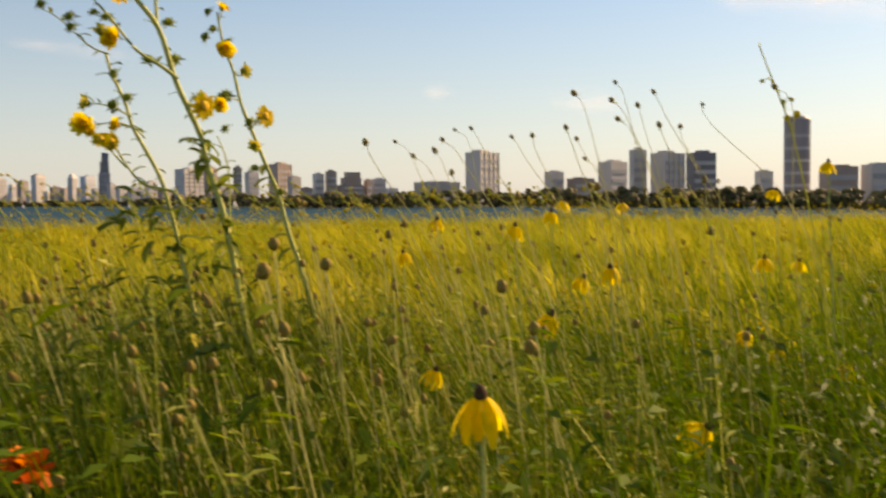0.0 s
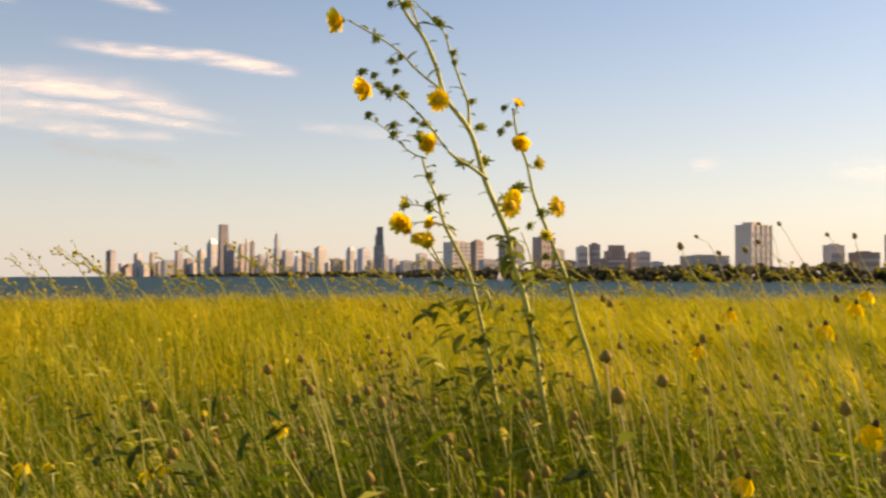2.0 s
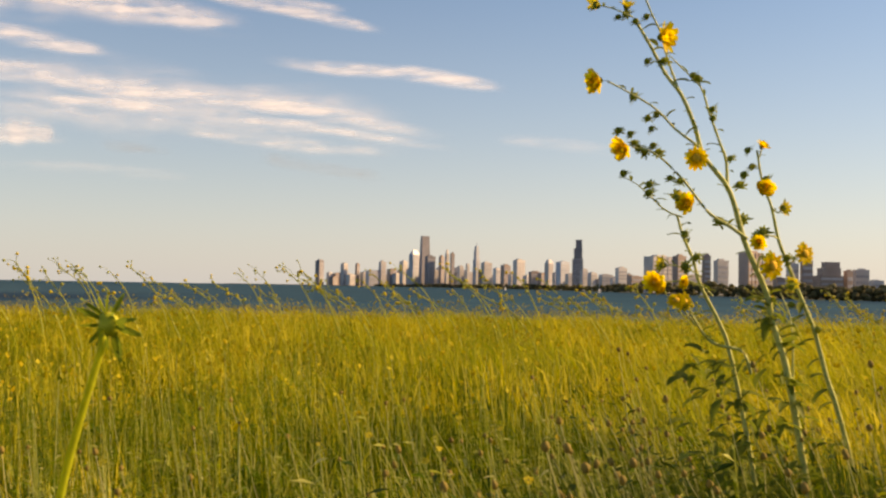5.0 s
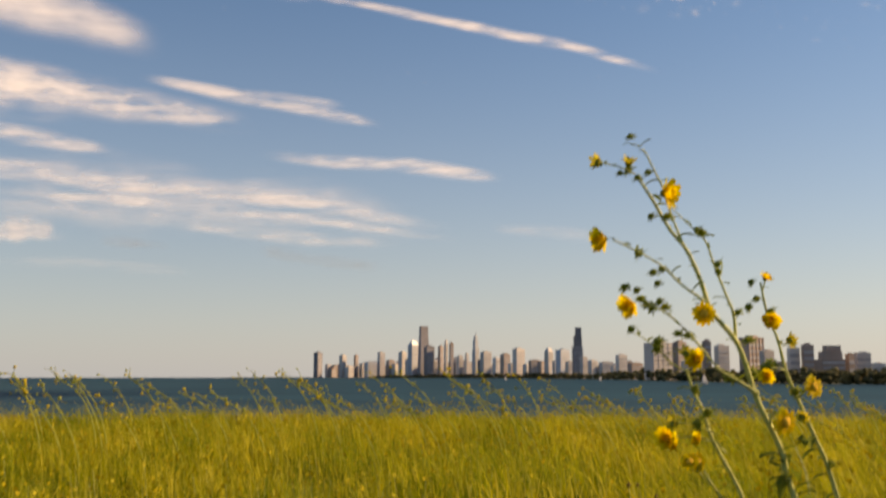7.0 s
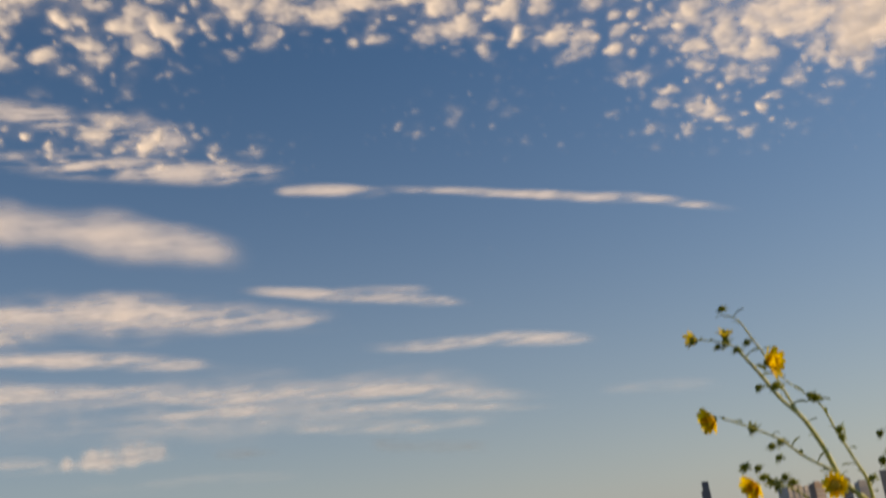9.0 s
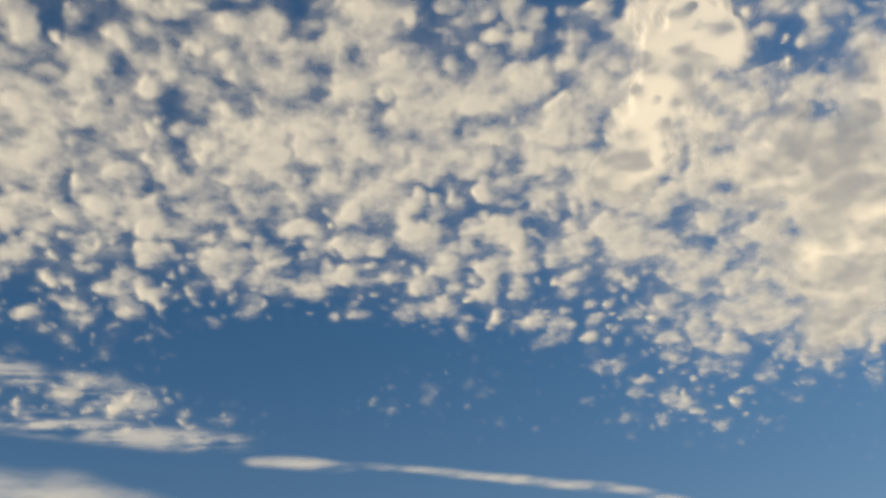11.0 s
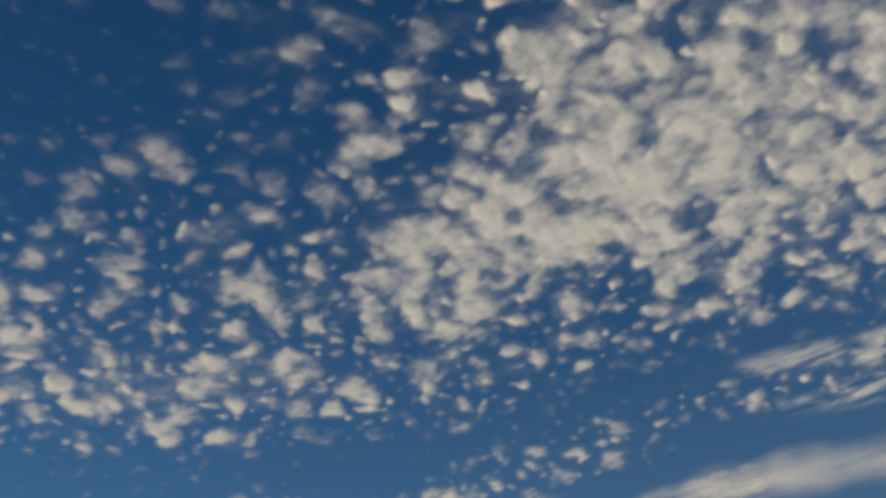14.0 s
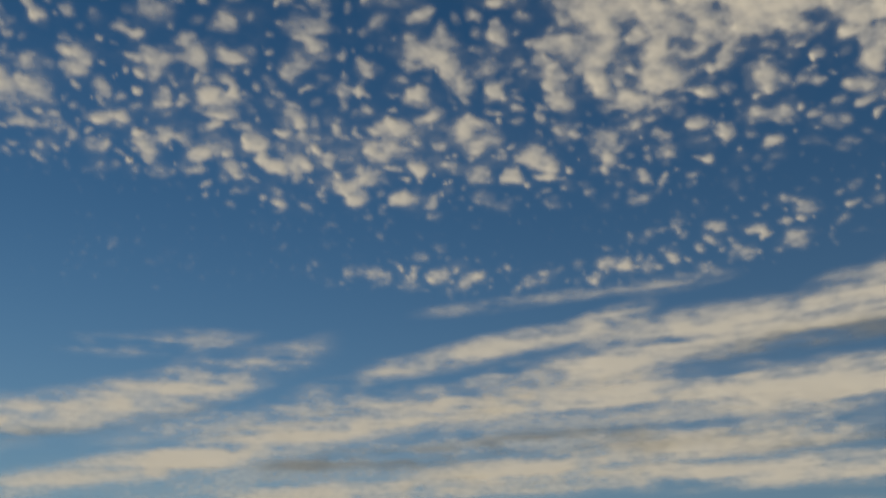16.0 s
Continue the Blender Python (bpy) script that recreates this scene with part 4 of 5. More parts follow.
def leafy_stems(name, x, y, low, high, lean, wind, count, first, long, wide, material, label, thick=0.0030):
    """Stems with short pointed leaves set round them, from a share of the height up; all in one sheet of geometry."""
    n = len(x)
    h = (low + (high - low) * rng.random(n)) * clumps(x, y)
    turn, bend = rng.random(n) * 2 * np.pi, lean * rng.random(n)
    push = wind * (0.3 + 1.4 * rng.random(n)) * gusts(x, y)
    bx, by = (np.cos(turn) * bend - push) * h, np.sin(turn) * bend * h

    def along(t):
        return np.stack([x + bx * t * t, y + by * t * t, h * t], -1)

    verts, faces, base = [], [], 0
    for spin in (0.0, np.pi / 2):
        side = np.stack([np.cos(turn + spin), np.sin(turn + spin), np.zeros(n)], -1) * thick / 2
        rows = [along(t) + k * side * (1 - 0.6 * t) for t in (0.0, 0.55, 1.0) for k in (-1, 1)]
        verts.append(np.stack(rows, 1).reshape(-1, 3))
        i = base + np.arange(n) * 6
        faces += [np.stack([i, i + 1, i + 3, i + 2], -1), np.stack([i + 2, i + 3, i + 5, i + 4], -1)]
        base += 6 * n
    for k in range(count):
        t = first + (1 - first) * (k + 0.8 * rng.random(n)) / count
        w = 2.4 * k + turn + 1.2 * rng.random(n)
        ln = long * (1.15 - 0.55 * t) * (0.6 + 0.8 * rng.random(n))
        wd = wide * (0.7 + 0.6 * rng.random(n)) * (1.15 - 0.5 * t)
        rise = (0.9 * rng.random(n) - 0.15) * ln
        root = along(t)
        out, cross = np.stack([np.cos(w), np.sin(w), 0 * w], -1), np.stack([-np.sin(w), np.cos(w), 0.5 * np.sin(3 * w)], -1)
        mid = root + out * (0.45 * ln)[:, None] + np.stack([0 * w, 0 * w, 0.6 * rise], -1)
        tip = root + out * ln[:, None] + np.stack([0 * w, 0 * w, rise - 0.15 * ln], -1)
        verts.append(np.stack([root, mid - cross * wd[:, None] / 2, tip, mid + cross * wd[:, None] / 2], 1).reshape(-1, 3))
        i = base + np.arange(n) * 4
        faces.append(np.stack([i, i + 1, i + 2, i + 3], -1))
        base += 4 * n
    verts, quads = np.concatenate(verts), np.concatenate(faces)
    me = bpy.data.meshes.new(name)
    me.vertices.add(len(verts))
    me.vertices.foreach_set("co", verts.ravel().astype(np.float32))
    me.loops.add(quads.size)
    me.loops.foreach_set("vertex_index", quads.ravel().astype(np.int32))
    me.polygons.add(len(quads))
    me.polygons.foreach_set("loop_start", (np.arange(len(quads)) * 4).astype(np.int32))
    me.polygons.foreach_set("loop_total", np.full(len(quads), 4, np.int32))
    me.update(calc_edges=True)
    me.materials.append(material)
    tagged(new(name, me), label, "weeds", kind="stuff")


leafy_stems("leafy_weeds", *fan(7000, 0.6, 5.0, LEFT, RIGHT, 0.75), 0.60, 0.98, 0.40, 0.16, 12, 0.35, 0.065, 0.009, WEED, "leafy green weeds tangled in the near meadow")
leafy_stems("leafy_weeds", *fan(700, 1.0, 5.0, LEFT, -14, 0.75), 0.76, 1.10, 0.12, 0.10, 14, 0.50, 0.026, 0.0045, REED, "upright pale stems with short leaves in the meadow", 0.0036)
# Dark weeds that also deepen the imitated shade near the tall flower.
leafy_stems("leafy_weeds", *fan(1700, 0.7, 2.7, -16, -29, 0.8), 0.60, 1.02, 0.30, 0.22, 14, 0.30, 0.060, 0.016, UNDER, "dark broad-leaved weeds in the near meadow")
leafy_stems("leafy_weeds", *fan(3800, 0.60, 3.4, -18, RIGHT, 0.8), 0.62, 1.04, 0.40, 0.20, 14, 0.30, 0.050, 0.012, WEED, "green broad-leaved weeds on the inland side")
leafy_stems("leafy_weeds", *fan(520, 0.9, 3.4, -10, -50, 0.8), 0.76, 1.10, 0.40, 0.30, 10, 0.45, 0.040, 0.008, REED, "pale leaning weed stems with small leaves")


def build_flecks():
    """Tiny golden florets on the grass tops."""
    x, y = fan(15000, 3.6, 17.3, LEFT, RIGHT, 0.62)
    z = (0.80 + 0.24 * rng.random(len(x))) * clumps(x, y)
    x = x - 0.14 * z
    s = 0.006 + 0.012 * rng.random(len(x))
    verts, faces = [], []
    for i in range(len(x)):
        o = len(verts)
        w = rng.random() * 6.28
        c, q = math.cos(w) * s[i], math.sin(w) * s[i]
        verts += [(x[i] - c, y[i] - q, z[i]), (x[i], y[i], z[i] - s[i] * 0.8), (x[i] + c, y[i] + q, z[i] + s[i] * 0.2), (x[i] + q * 0.4, y[i] - c * 0.4, z[i] + s[i])]
        faces += [(o, o + 1, o + 3), (o + 1, o + 2, o + 3), (o, o + 2, o + 1)]
    tagged(new("gold_florets", mesh_of("gold_florets", verts, faces, FLECK, False)), "tiny golden florets on the grass tops", "flowers", kind="stuff")


build_flecks()
blades("grass_heads", *fan(45000, 0.9, 17.5, LEFT, LEFT + 254, 0.60), 0.10, 0.34, 0.9, 0.0100, PLUME, "golden grass heads behind the standpoint", 0.25, 2, 0.62)
blades("dry_stalks", *fan(4000, 0.7, 9.0, LEFT, LEFT + 254, 0.7), 0.65, 1.0, 0.4, 0.006, STRAW, "pale dry stalks behind the standpoint", 0.16, 2)

# ---- flowers: meshes shared by alike heads ----


def head_meshes():
    """Opened, half-opened and closed heads; +z is where the head faces; the stalk comes from below."""
    out = {}
    openp = joined(whorl(13, lambda r: ray_leaf(r.uniform(0.017, 0.021), 0.0105, r.uniform(0.1, 0.5), 0.10, 0.45), 0.007, 1)
                   + whorl(11, lambda r: ray_leaf(r.uniform(0.014, 0.018), 0.0095, r.uniform(-0.3, 0.1), 0.10, 0.45), 0.006, 2))
    out["open"] = (mesh_of("corolla", *openp, PETAL), mesh_of("disc", *dome(0.0095, 0.006, 4, 12, 0.002), DISC))
    half = joined(whorl(11, lambda r: turned(pose(0, 0, 0, 0, -36, 0), ray_leaf(r.uniform(0.020, 0.025), 0.0150, r.uniform(-0.5, 0.2), 0.12, 0.5)), 0.007, 3)
                  + whorl(9, lambda r: turned(pose(0, 0, 0, 0, -64, 0), ray_leaf(r.uniform(0.018, 0.022), 0.0130, -0.3, 0.12, 0.5)), 0.005, 4))
    out["half"] = (mesh_of("corolla", *half, PETAL), mesh_of("disc", *dome(0.008, 0.010, 4, 10, 0.002), DISC))
    ball = joined(whorl(12, lambda r: turned(pose(0, 0, 0, 0, -42, 0), ray_leaf(r.uniform(0.023, 0.028), 0.0160, r.uniform(-0.8, -0.2), 0.12, 0.5)), 0.010, 5)
                  + whorl(10, lambda r: turned(pose(0, 0, 0, 0, -70, 0), ray_leaf(r.uniform(0.020, 0.025), 0.0150, r.uniform(-0.7, -0.2), 0.12, 0.5)), 0.008, 6))
    out["ball"] = (mesh_of("corolla", *ball, PETAL), mesh_of("disc", *dome(0.011, 0.013, 4, 10, 0.002), DISC))
    lemon = joined(whorl(9, lambda r: turned(pose(0, 0, 0, 0, -45, 0), ray_leaf(r.uniform(0.016, 0.023), 0.0105, r.uniform(-0.2, 0.7), 0.15, 0.4)), 0.006, 7))
    out["lemon"] = (mesh_of("corolla", *lemon, PETAL_LEMON), mesh_of("disc", *dome(0.009, 0.009, 4, 10, 0.002), BUD))
    cup = joined([dome(0.011, -0.010, 3, 10, 0.0)] + whorl(11, lambda r: turned(pose(0, 0, -0.004, 0, -42, 0), ray_leaf(r.uniform(0.009, 0.013), 0.0065, r.uniform(-0.4, 0.4), 0.2)), 0.008, 8))
    out["cup"] = mesh_of("calyx", *cup, SEPAL)
    bud = joined([dome(0.0095, 0.011, 4, 9, 0.008)] + whorl(9, lambda r: turned(pose(0, 0, -0.003, 0, -35, 0), ray_leaf(r.uniform(0.012, 0.019), 0.0060, r.uniform(0.1, 0.9), 0.2)), 0.005, 9)
                 + whorl(7, lambda r: turned(pose(0, 0, -0.005, 0, -8, 0), ray_leaf(r.uniform(0.012, 0.020), 0.0055, r.uniform(-0.3, 0.9), 0.2)), 0.005, 10))
    out["bud"] = mesh_of("bud", *bud, SEPAL)
    leaf = joined([ray_leaf(0.062, 0.020, 0.65, 0.25, 0.05, 7, 0.006)])
    out["leaf"] = mesh_of("leaf", *leaf, LEAF)
    small = joined([ray_leaf(0.038, 0.010, 0.7, 0.25, 0.05, 5, 0.002)])
    out["bract"] = mesh_of("leaf", *small, LEAF)
    return out


HEADS = head_meshes()


def facing(p, to, scale=1.0, spin=0.0):
    q = Vector(to).normalized().to_track_quat("Z", "Y").to_matrix().to_4x4()
    return Matrix.Translation(p) @ q @ pose(0, 0, 0, 0, 0, spin) @ Matrix.Scale(scale, 4)


def put_flower(plant, p, to, style, scale=1.0, spin=0.0):
    petals, disc = HEADS[style]
    head = part("flower", petals, plant, "", facing(p, Vector(to).normalized() + Vector((0.30, -0.05, 0.15)), scale * 1.15, spin))
    part("disc", disc, head)
    part("calyx", HEADS["cup"], head, "", Matrix.Diagonal((0.72, 0.72, 0.9, 1)))
    return head


def put_leaf(plant, p, heading, rise, scale, mesh="leaf"):
    part("leaf", HEADS[mesh], plant, "", pose(*p, 0, -rise, heading) @ Matrix.Scale(scale, 4))


def put_stem(plant, name, points, r0, r1, steps=5, skin=STEM):
    line = spline(points, steps)
    part(name, mesh_of(name, *tube(line, r0, r1, 7, 0.08), skin), plant)
    if name == "branch":
        rnd = random.Random(int(points[0].x * 977 + points[-1].z * 1313))
        for p in line[3:-1:3]:
            put_leaf(plant, p, rnd.uniform(0, 360), rnd.uniform(0, 60), rnd.uniform(0.45, 0.85) * (1.4 if r0 > 0.0039 and points[0].y > 3 else 1), "bract")
    return line


def build_tall_plant():
    """The tall branching wild flower that leans over the meadow; x and z in the plane 2 m ahead."""
    y = 2.0
    plant = thing("tall_yellow_flower", "tall branching wild flower with yellow heads and pale hairy stems", "flower", pose(0, 0, 0))
    rnd = random.Random(6)

    def line(name, dy, r0, r1, *points):
        n = len(points)
        return put_stem(plant, name, [Vector((x, y + dy * (0.3 + 0.7 * i / (n - 1)) if name == "branch" else y + dy, z)) for i, (x, z) in enumerate(points)], r0, r1)

    main = line("stem", 0.0, 0.0084, 0.0029, (0.93, 0.0), (0.88, 0.45), (0.83, 0.86), (0.791, 1.103), (0.763, 1.251), (0.734, 1.342), (0.723, 1.399), (0.678, 1.502), (0.646, 1.606), (0.594, 1.676), (0.574, 1.738), (0.547, 1.801), (0.514, 1.844), (0.481, 1.904), (0.453, 1.950))
    second = line("stem", 0.05, 0.0062, 0.0026, (0.83, 0.0), (0.78, 0.5), (0.73, 0.92), (0.696, 1.123), (0.661, 1.283), (0.639, 1.340), (0.601, 1.413), (0.586, 1.465), (0.564, 1.516), (0.552, 1.557))
    line("branch", 0.02, 0.0026, 0.0013, (0.547, 1.801), (0.520, 1.876), (0.507, 1.929), (0.489, 1.969), (0.467, 2.016), (0.438, 2.030))
    line("branch", 0.05, 0.0036, 0.0010, (0.646, 1.608), (0.645, 1.670), (0.633, 1.710), (0.612, 1.774), (0.596, 1.826), (0.563, 1.862), (0.528, 1.900))
    line("branch", -0.06, 0.0026, 0.0014, (0.582, 1.691), (0.531, 1.725), (0.502, 1.751), (0.472, 1.773), (0.413, 1.803), (0.386, 1.814))
    line("branch", -0.05, 0.0040, 0.0016, (0.678, 1.508), (0.645, 1.530), (0.610, 1.549), (0.586, 1.569), (0.539, 1.626), (0.486, 1.673), (0.439, 1.685))
    line("branch", 0.04, 0.0020, 0.0009, (0.554, 1.552), (0.529, 1.561), (0.505, 1.579), (0.488, 1.599), (0.458, 1.624), (0.434, 1.637))
    line("branch", 0.03, 0.0020, 0.0013, (0.616, 1.391), (0.601, 1.408), (0.583, 1.415), (0.572, 1.416))
    line("branch", 0.06, 0.0020, 0.0013, (0.607, 1.406), (0.572, 1.421), (0.543, 1.420), (0.514, 1.417))
    line("branch", -0.03, 0.0018, 0.0011, (0.589, 1.430), (0.554, 1.447), (0.525, 1.452), (0.510, 1.451))
    line("branch", -0.06, 0.0036, 0.0015, (0.687, 1.237), (0.667, 1.281), (0.620, 1.293), (0.594, 1.306), (0.573, 1.332), (0.550, 1.369), (0.541, 1.378))
    line("branch", -0.08, 0.0020, 0.0012, (0.573, 1.332), (0.544, 1.360), (0.521, 1.380))
    line("branch", -0.02, 0.0024, 0.0016, (0.702, 1.443), (0.704, 1.468), (0.713, 1.473), (0.723, 1.461))
    line("branch", 0.07, 0.0028, 0.0012, (0.784, 1.171), (0.790, 1.298), (0.788, 1.355), (0.775, 1.401))
    line("branch", -0.02, 0.0017, 0.0012, (0.446, 1.958), (0.41, 1.972), (0.376, 1.978))
    line("branch", 0.0, 0.0017, 0.0012, (0.545, 1.605), (0.535, 1.596), (0.532, 1.590))
    line("branch", 0.0, 0.0020, 0.0014, (0.575, 1.580), (0.568, 1.588), (0.560, 1.580))
    line("branch", 0.0, 0.0020, 0.0014, (0.594, 1.672), (0.586, 1.682), (0.577, 1.674))
    # heads: place, depth, where they face, form, size
    for x, z, dy, to, style, k, spin in (
            (0.502, 1.915, -0.02, (0.55, -0.75, -0.15), "half", 1.05, 0), (0.367, 1.815, -0.06, (-1, -0.30, -0.28), "half", 0.92, 40),
            (0.557, 1.575, -0.02, (-0.75, -0.55, 0.1), "half", 0.80, 10), (0.532, 1.587, -0.03, (-0.6, -0.4, 0.6), "lemon", 0.70, 0),
            (0.422, 1.684, -0.05, (-1, -0.35, -0.35), "half", 0.90, 60), (0.571, 1.668, -0.03, (-0.45, -0.9, -0.1), "open", 0.82, 70),
            (0.725, 1.454, -0.03, (0.25, -1, -0.18), "open", 1.0, 15), (0.568, 1.416, 0.03, (-0.9, -0.3, 0.1), "half", 0.55, 20),
            (0.508, 1.417, 0.05, (-0.8, -0.6, 0.0), "half", 0.85, 90), (0.505, 1.451, -0.03, (-1, -0.3, 0.1), "lemon", 0.72, 0),
            (0.521, 1.382, -0.08, (-0.5, -0.7, 0.5), "open", 0.62, 30), (0.541, 1.380, -0.06, (0.1, -1, 0.1), "open", 0.66, 50),
            (0.368, 1.978, -0.02, (-1, -0.3, 0.05), "lemon", 0.85, 30), (0.433, 1.982, 0.0, (-0.2, -0.5, 0.8), "lemon", 0.75, 0),
            (0.524, 1.400, 0.05, (-0.9, -0.3, 0.4), "half", 0.5, 0)):
        put_flower(plant, Vector((x, y + dy, z)), to, style, k, spin)
    for x, z in ((0.419, 1.964), (0.451, 1.950), (0.477, 1.965), (0.437, 1.971), (0.434, 2.032), (0.479, 1.871), (0.509, 1.868), (0.584, 1.839), (0.572, 1.843), (0.608, 1.770), (0.616, 1.756), (0.651, 1.673),
                 (0.445, 1.790), (0.484, 1.756), (0.501, 1.762), (0.490, 1.732), (0.415, 1.721), (0.441, 1.716), (0.474, 1.682), (0.503, 1.683), (0.489, 1.694), (0.462, 1.688), (0.450, 1.699), (0.432, 1.638),
                 (0.479, 1.613), (0.484, 1.599), (0.527, 1.630), (0.553, 1.626), (0.661, 1.615), (0.624, 1.541), (0.564, 1.516), (0.588, 1.470), (0.552, 1.450), (0.682, 1.551), (0.775, 1.412)):
        put = facing(Vector((x, y + rnd.uniform(-0.03, 0.03), z)), (rnd.uniform(-1, 0.1), rnd.uniform(-0.7, 0.3), rnd.uniform(0.2, 1)), rnd.uniform(0.70, 1.0), rnd.uniform(0, 90))
        part("bud", HEADS["bud"], plant, "", put)
    # narrow leaves: small high up, long and dark in the tangle at the foot
    for stem, n0 in ((main, 30), (second, 18)):
        for i in range(n0, len(stem) - 2, 2):
            put_leaf(plant, stem[i], rnd.uniform(0, 360), rnd.uniform(5, 50), rnd.uniform(0.6, 1.15), "bract")
        for i in range(8, n0):
            for _ in range(3):
                put_leaf(plant, stem[i] + Vector((0, 0, rnd.uniform(-0.03, 0.03))), rnd.uniform(0, 360), rnd.uniform(-35, 50), rnd.uniform(0.45, 0.9))
    for i in range(96):
        up = rnd.random() ** 1.2
        p = Vector((rnd.uniform(0.60, 0.78) - 0.06 * up, y + rnd.uniform(-0.12, 0.12), 1.00 + 0.30 * up))
        put_leaf(plant, p, rnd.uniform(130, 230) if rnd.random() < 0.6 else rnd.uniform(0, 360), rnd.uniform(-40, 35), rnd.uniform(0.45, 0.95))
    return plant


def build_side_plant():
    """The slimmer stalk behind it."""
    y = 2.9
    plant = thing("tall_yellow_flower", "slender wild flower stalk with orange-yellow heads beside the taller one", "flower", pose(-0.020, 0, -0.008))

    def at(x, z, dy=0.0):
        return Vector((x, y + dy, z))

    line = put_stem(plant, "stem", [at(1.42, 0.0), at(1.37, 0.5), at(1.30, 0.86), at(1.249, 1.062), at(1.215, 1.165), at(1.181, 1.293), at(1.146, 1.379), at(1.094, 1.507), at(1.072, 1.567), at(1.051, 1.662), at(1.025, 1.731), at(1.008, 1.826)], 0.0096, 0.0031)
    put_stem(plant, "branch", [at(1.071, 1.567), at(1.051, 1.572, -0.02), at(1.024, 1.575, -0.03), at(1.008, 1.561, -0.04)], 0.0024, 0.0018)
    put_stem(plant, "branch", [at(1.101, 1.487), at(1.107, 1.499, -0.02), at(1.128, 1.520, -0.03)], 0.0028, 0.0020)
    put_stem(plant, "branch", [at(1.051, 1.660), at(1.062, 1.642, -0.02), at(1.070, 1.648, -0.03)], 0.0026, 0.0020)
    put_stem(plant, "branch", [at(1.120, 1.442), at(1.111, 1.425, -0.02), at(1.102, 1.432, -0.03)], 0.0026, 0.0020)
    put_stem(plant, "branch", [at(1.012, 1.800), at(1.018, 1.818), at(1.022, 1.832)], 0.0024, 0.0020)
    for x, z, dy, to, style, k, spin in (
            (1.011, 1.713, -0.04, (-0.1, -1, -0.25), "ball", 1.05, 0), (1.074, 1.655, -0.03, (0.2, -0.9, -0.2), "lemon", 1.0, 20),
            (1.133, 1.522, -0.05, (0.25, -1, 0.05), "open", 1.18, 0), (1.001, 1.556, -0.04, (-0.5, -0.7, -0.4), "half", 0.85, 40),
            (1.102, 1.436, -0.03, (-0.5, -0.8, -0.2), "lemon", 0.9, 40), (1.022, 1.838, 0, (0.2, -0.5, 0.8), "half", 0.75, 10)):
        put_flower(plant, at(x, z, dy), to, style, k, spin)
    rnd = random.Random(8)
    for x, z in ((0.972, 1.753), (1.038, 1.740), (1.099, 1.507), (1.010, 1.575), (1.028, 1.584), (1.111, 1.370), (1.190, 1.298), (0.982, 1.826), (0.995, 1.777)):
        part("bud", HEADS["bud"], plant, "", facing(at(x, z), (rnd.uniform(-1, 0.5), rnd.uniform(-0.7, 0.3), rnd.uniform(0.2, 1)), rnd.uniform(1.05, 1.4), rnd.uniform(0, 90)))
    for i in range(10, 32, 2):
        put_leaf(plant, line[i], rnd.uniform(120, 240), rnd.uniform(-20, 30), rnd.uniform(0.7, 1.1))
    return plant


build_tall_plant()
build_side_plant()


SEPAL_SHAPES = [mesh_of("sepal", *ray_leaf(long, 0.0052, bent, 0.22, 0.04, 6, 0.0012), SPIKE) for long, bent in ((0.023, 0.5), (0.026, -0.6), (0.021, 0.9), (0.025, 0.1))]


def build_spiky_bud(top, lean, scale, stem):
    """A large green bud with fleshy pointed sepals on a thick pale stem."""
    plant = thing("sunflower_bud", "large green flower bud with spiky sepals on a pale stem", "flower", pose(0, 0, 0), group="spiky buds")
    rnd = random.Random(int(top[0] * 1000))
    tip, out = Vector(top), Vector(lean).normalized()
    neck = [Vector((x, top[1] - 0.004, z)) for x, z in reversed(stem)]
    put_stem(plant, "stem", neck + [tip - out * 0.009 * scale], 0.0042, 0.0031, 5, STALK)
    head = part("bud", mesh_of("bud", *dome(0.0115, 0.008, 5, 14, 0.011), KNOB), plant, "", facing(tip, lean, scale))
    for ring, (count, tilt, size) in enumerate(((11, 20, 0.95), (9, 0, 1.08), (6, -40, 0.9))):
        for k in range(count):
            turn = 360 * (k + 0.5 * ring + rnd.uniform(-0.25, 0.25)) / count
            m = pose(0, 0, 0, 0, 0, turn) @ Matrix.Translation((0.0075 - 0.001 * ring, 0, 0.001 * ring)) @ pose(0, 0, 0, rnd.uniform(-25, 25), tilt + rnd.uniform(-14, 14), 0) @ Matrix.Scale(size * rnd.uniform(0.8, 1.15), 4)
            part("sepal", SEPAL_SHAPES[rnd.randrange(4)], head, "", m)


build_spiky_bud((-0.218, 0.837, 1.365), (0.45, 0.80, 0.40), 1.0, ((-0.222, 1.345), (-0.237, 1.288), (-0.253, 1.216), (-0.275, 1.06), (-0.30, 0.6), (-0.31, 0.0)))
build_spiky_bud((-0.365, 0.837, 1.367), (-0.45, 0.55, 0.75), 0.95, ((-0.366, 1.35), (-0.369, 1.31), (-0.375, 1.20), (-0.385, 1.0), (-0.40, 0.6), (-0.41, 0.0)))
build_spiky_bud((-0.392, 0.86, 1.424), (-0.70, 0.30, 0.35), 0.80, ((-0.387, 1.405), (-0.384, 1.36), (-0.380, 1.27), (-0.39, 1.05), (-0.42, 0.6), (-0.44, 0.0)))


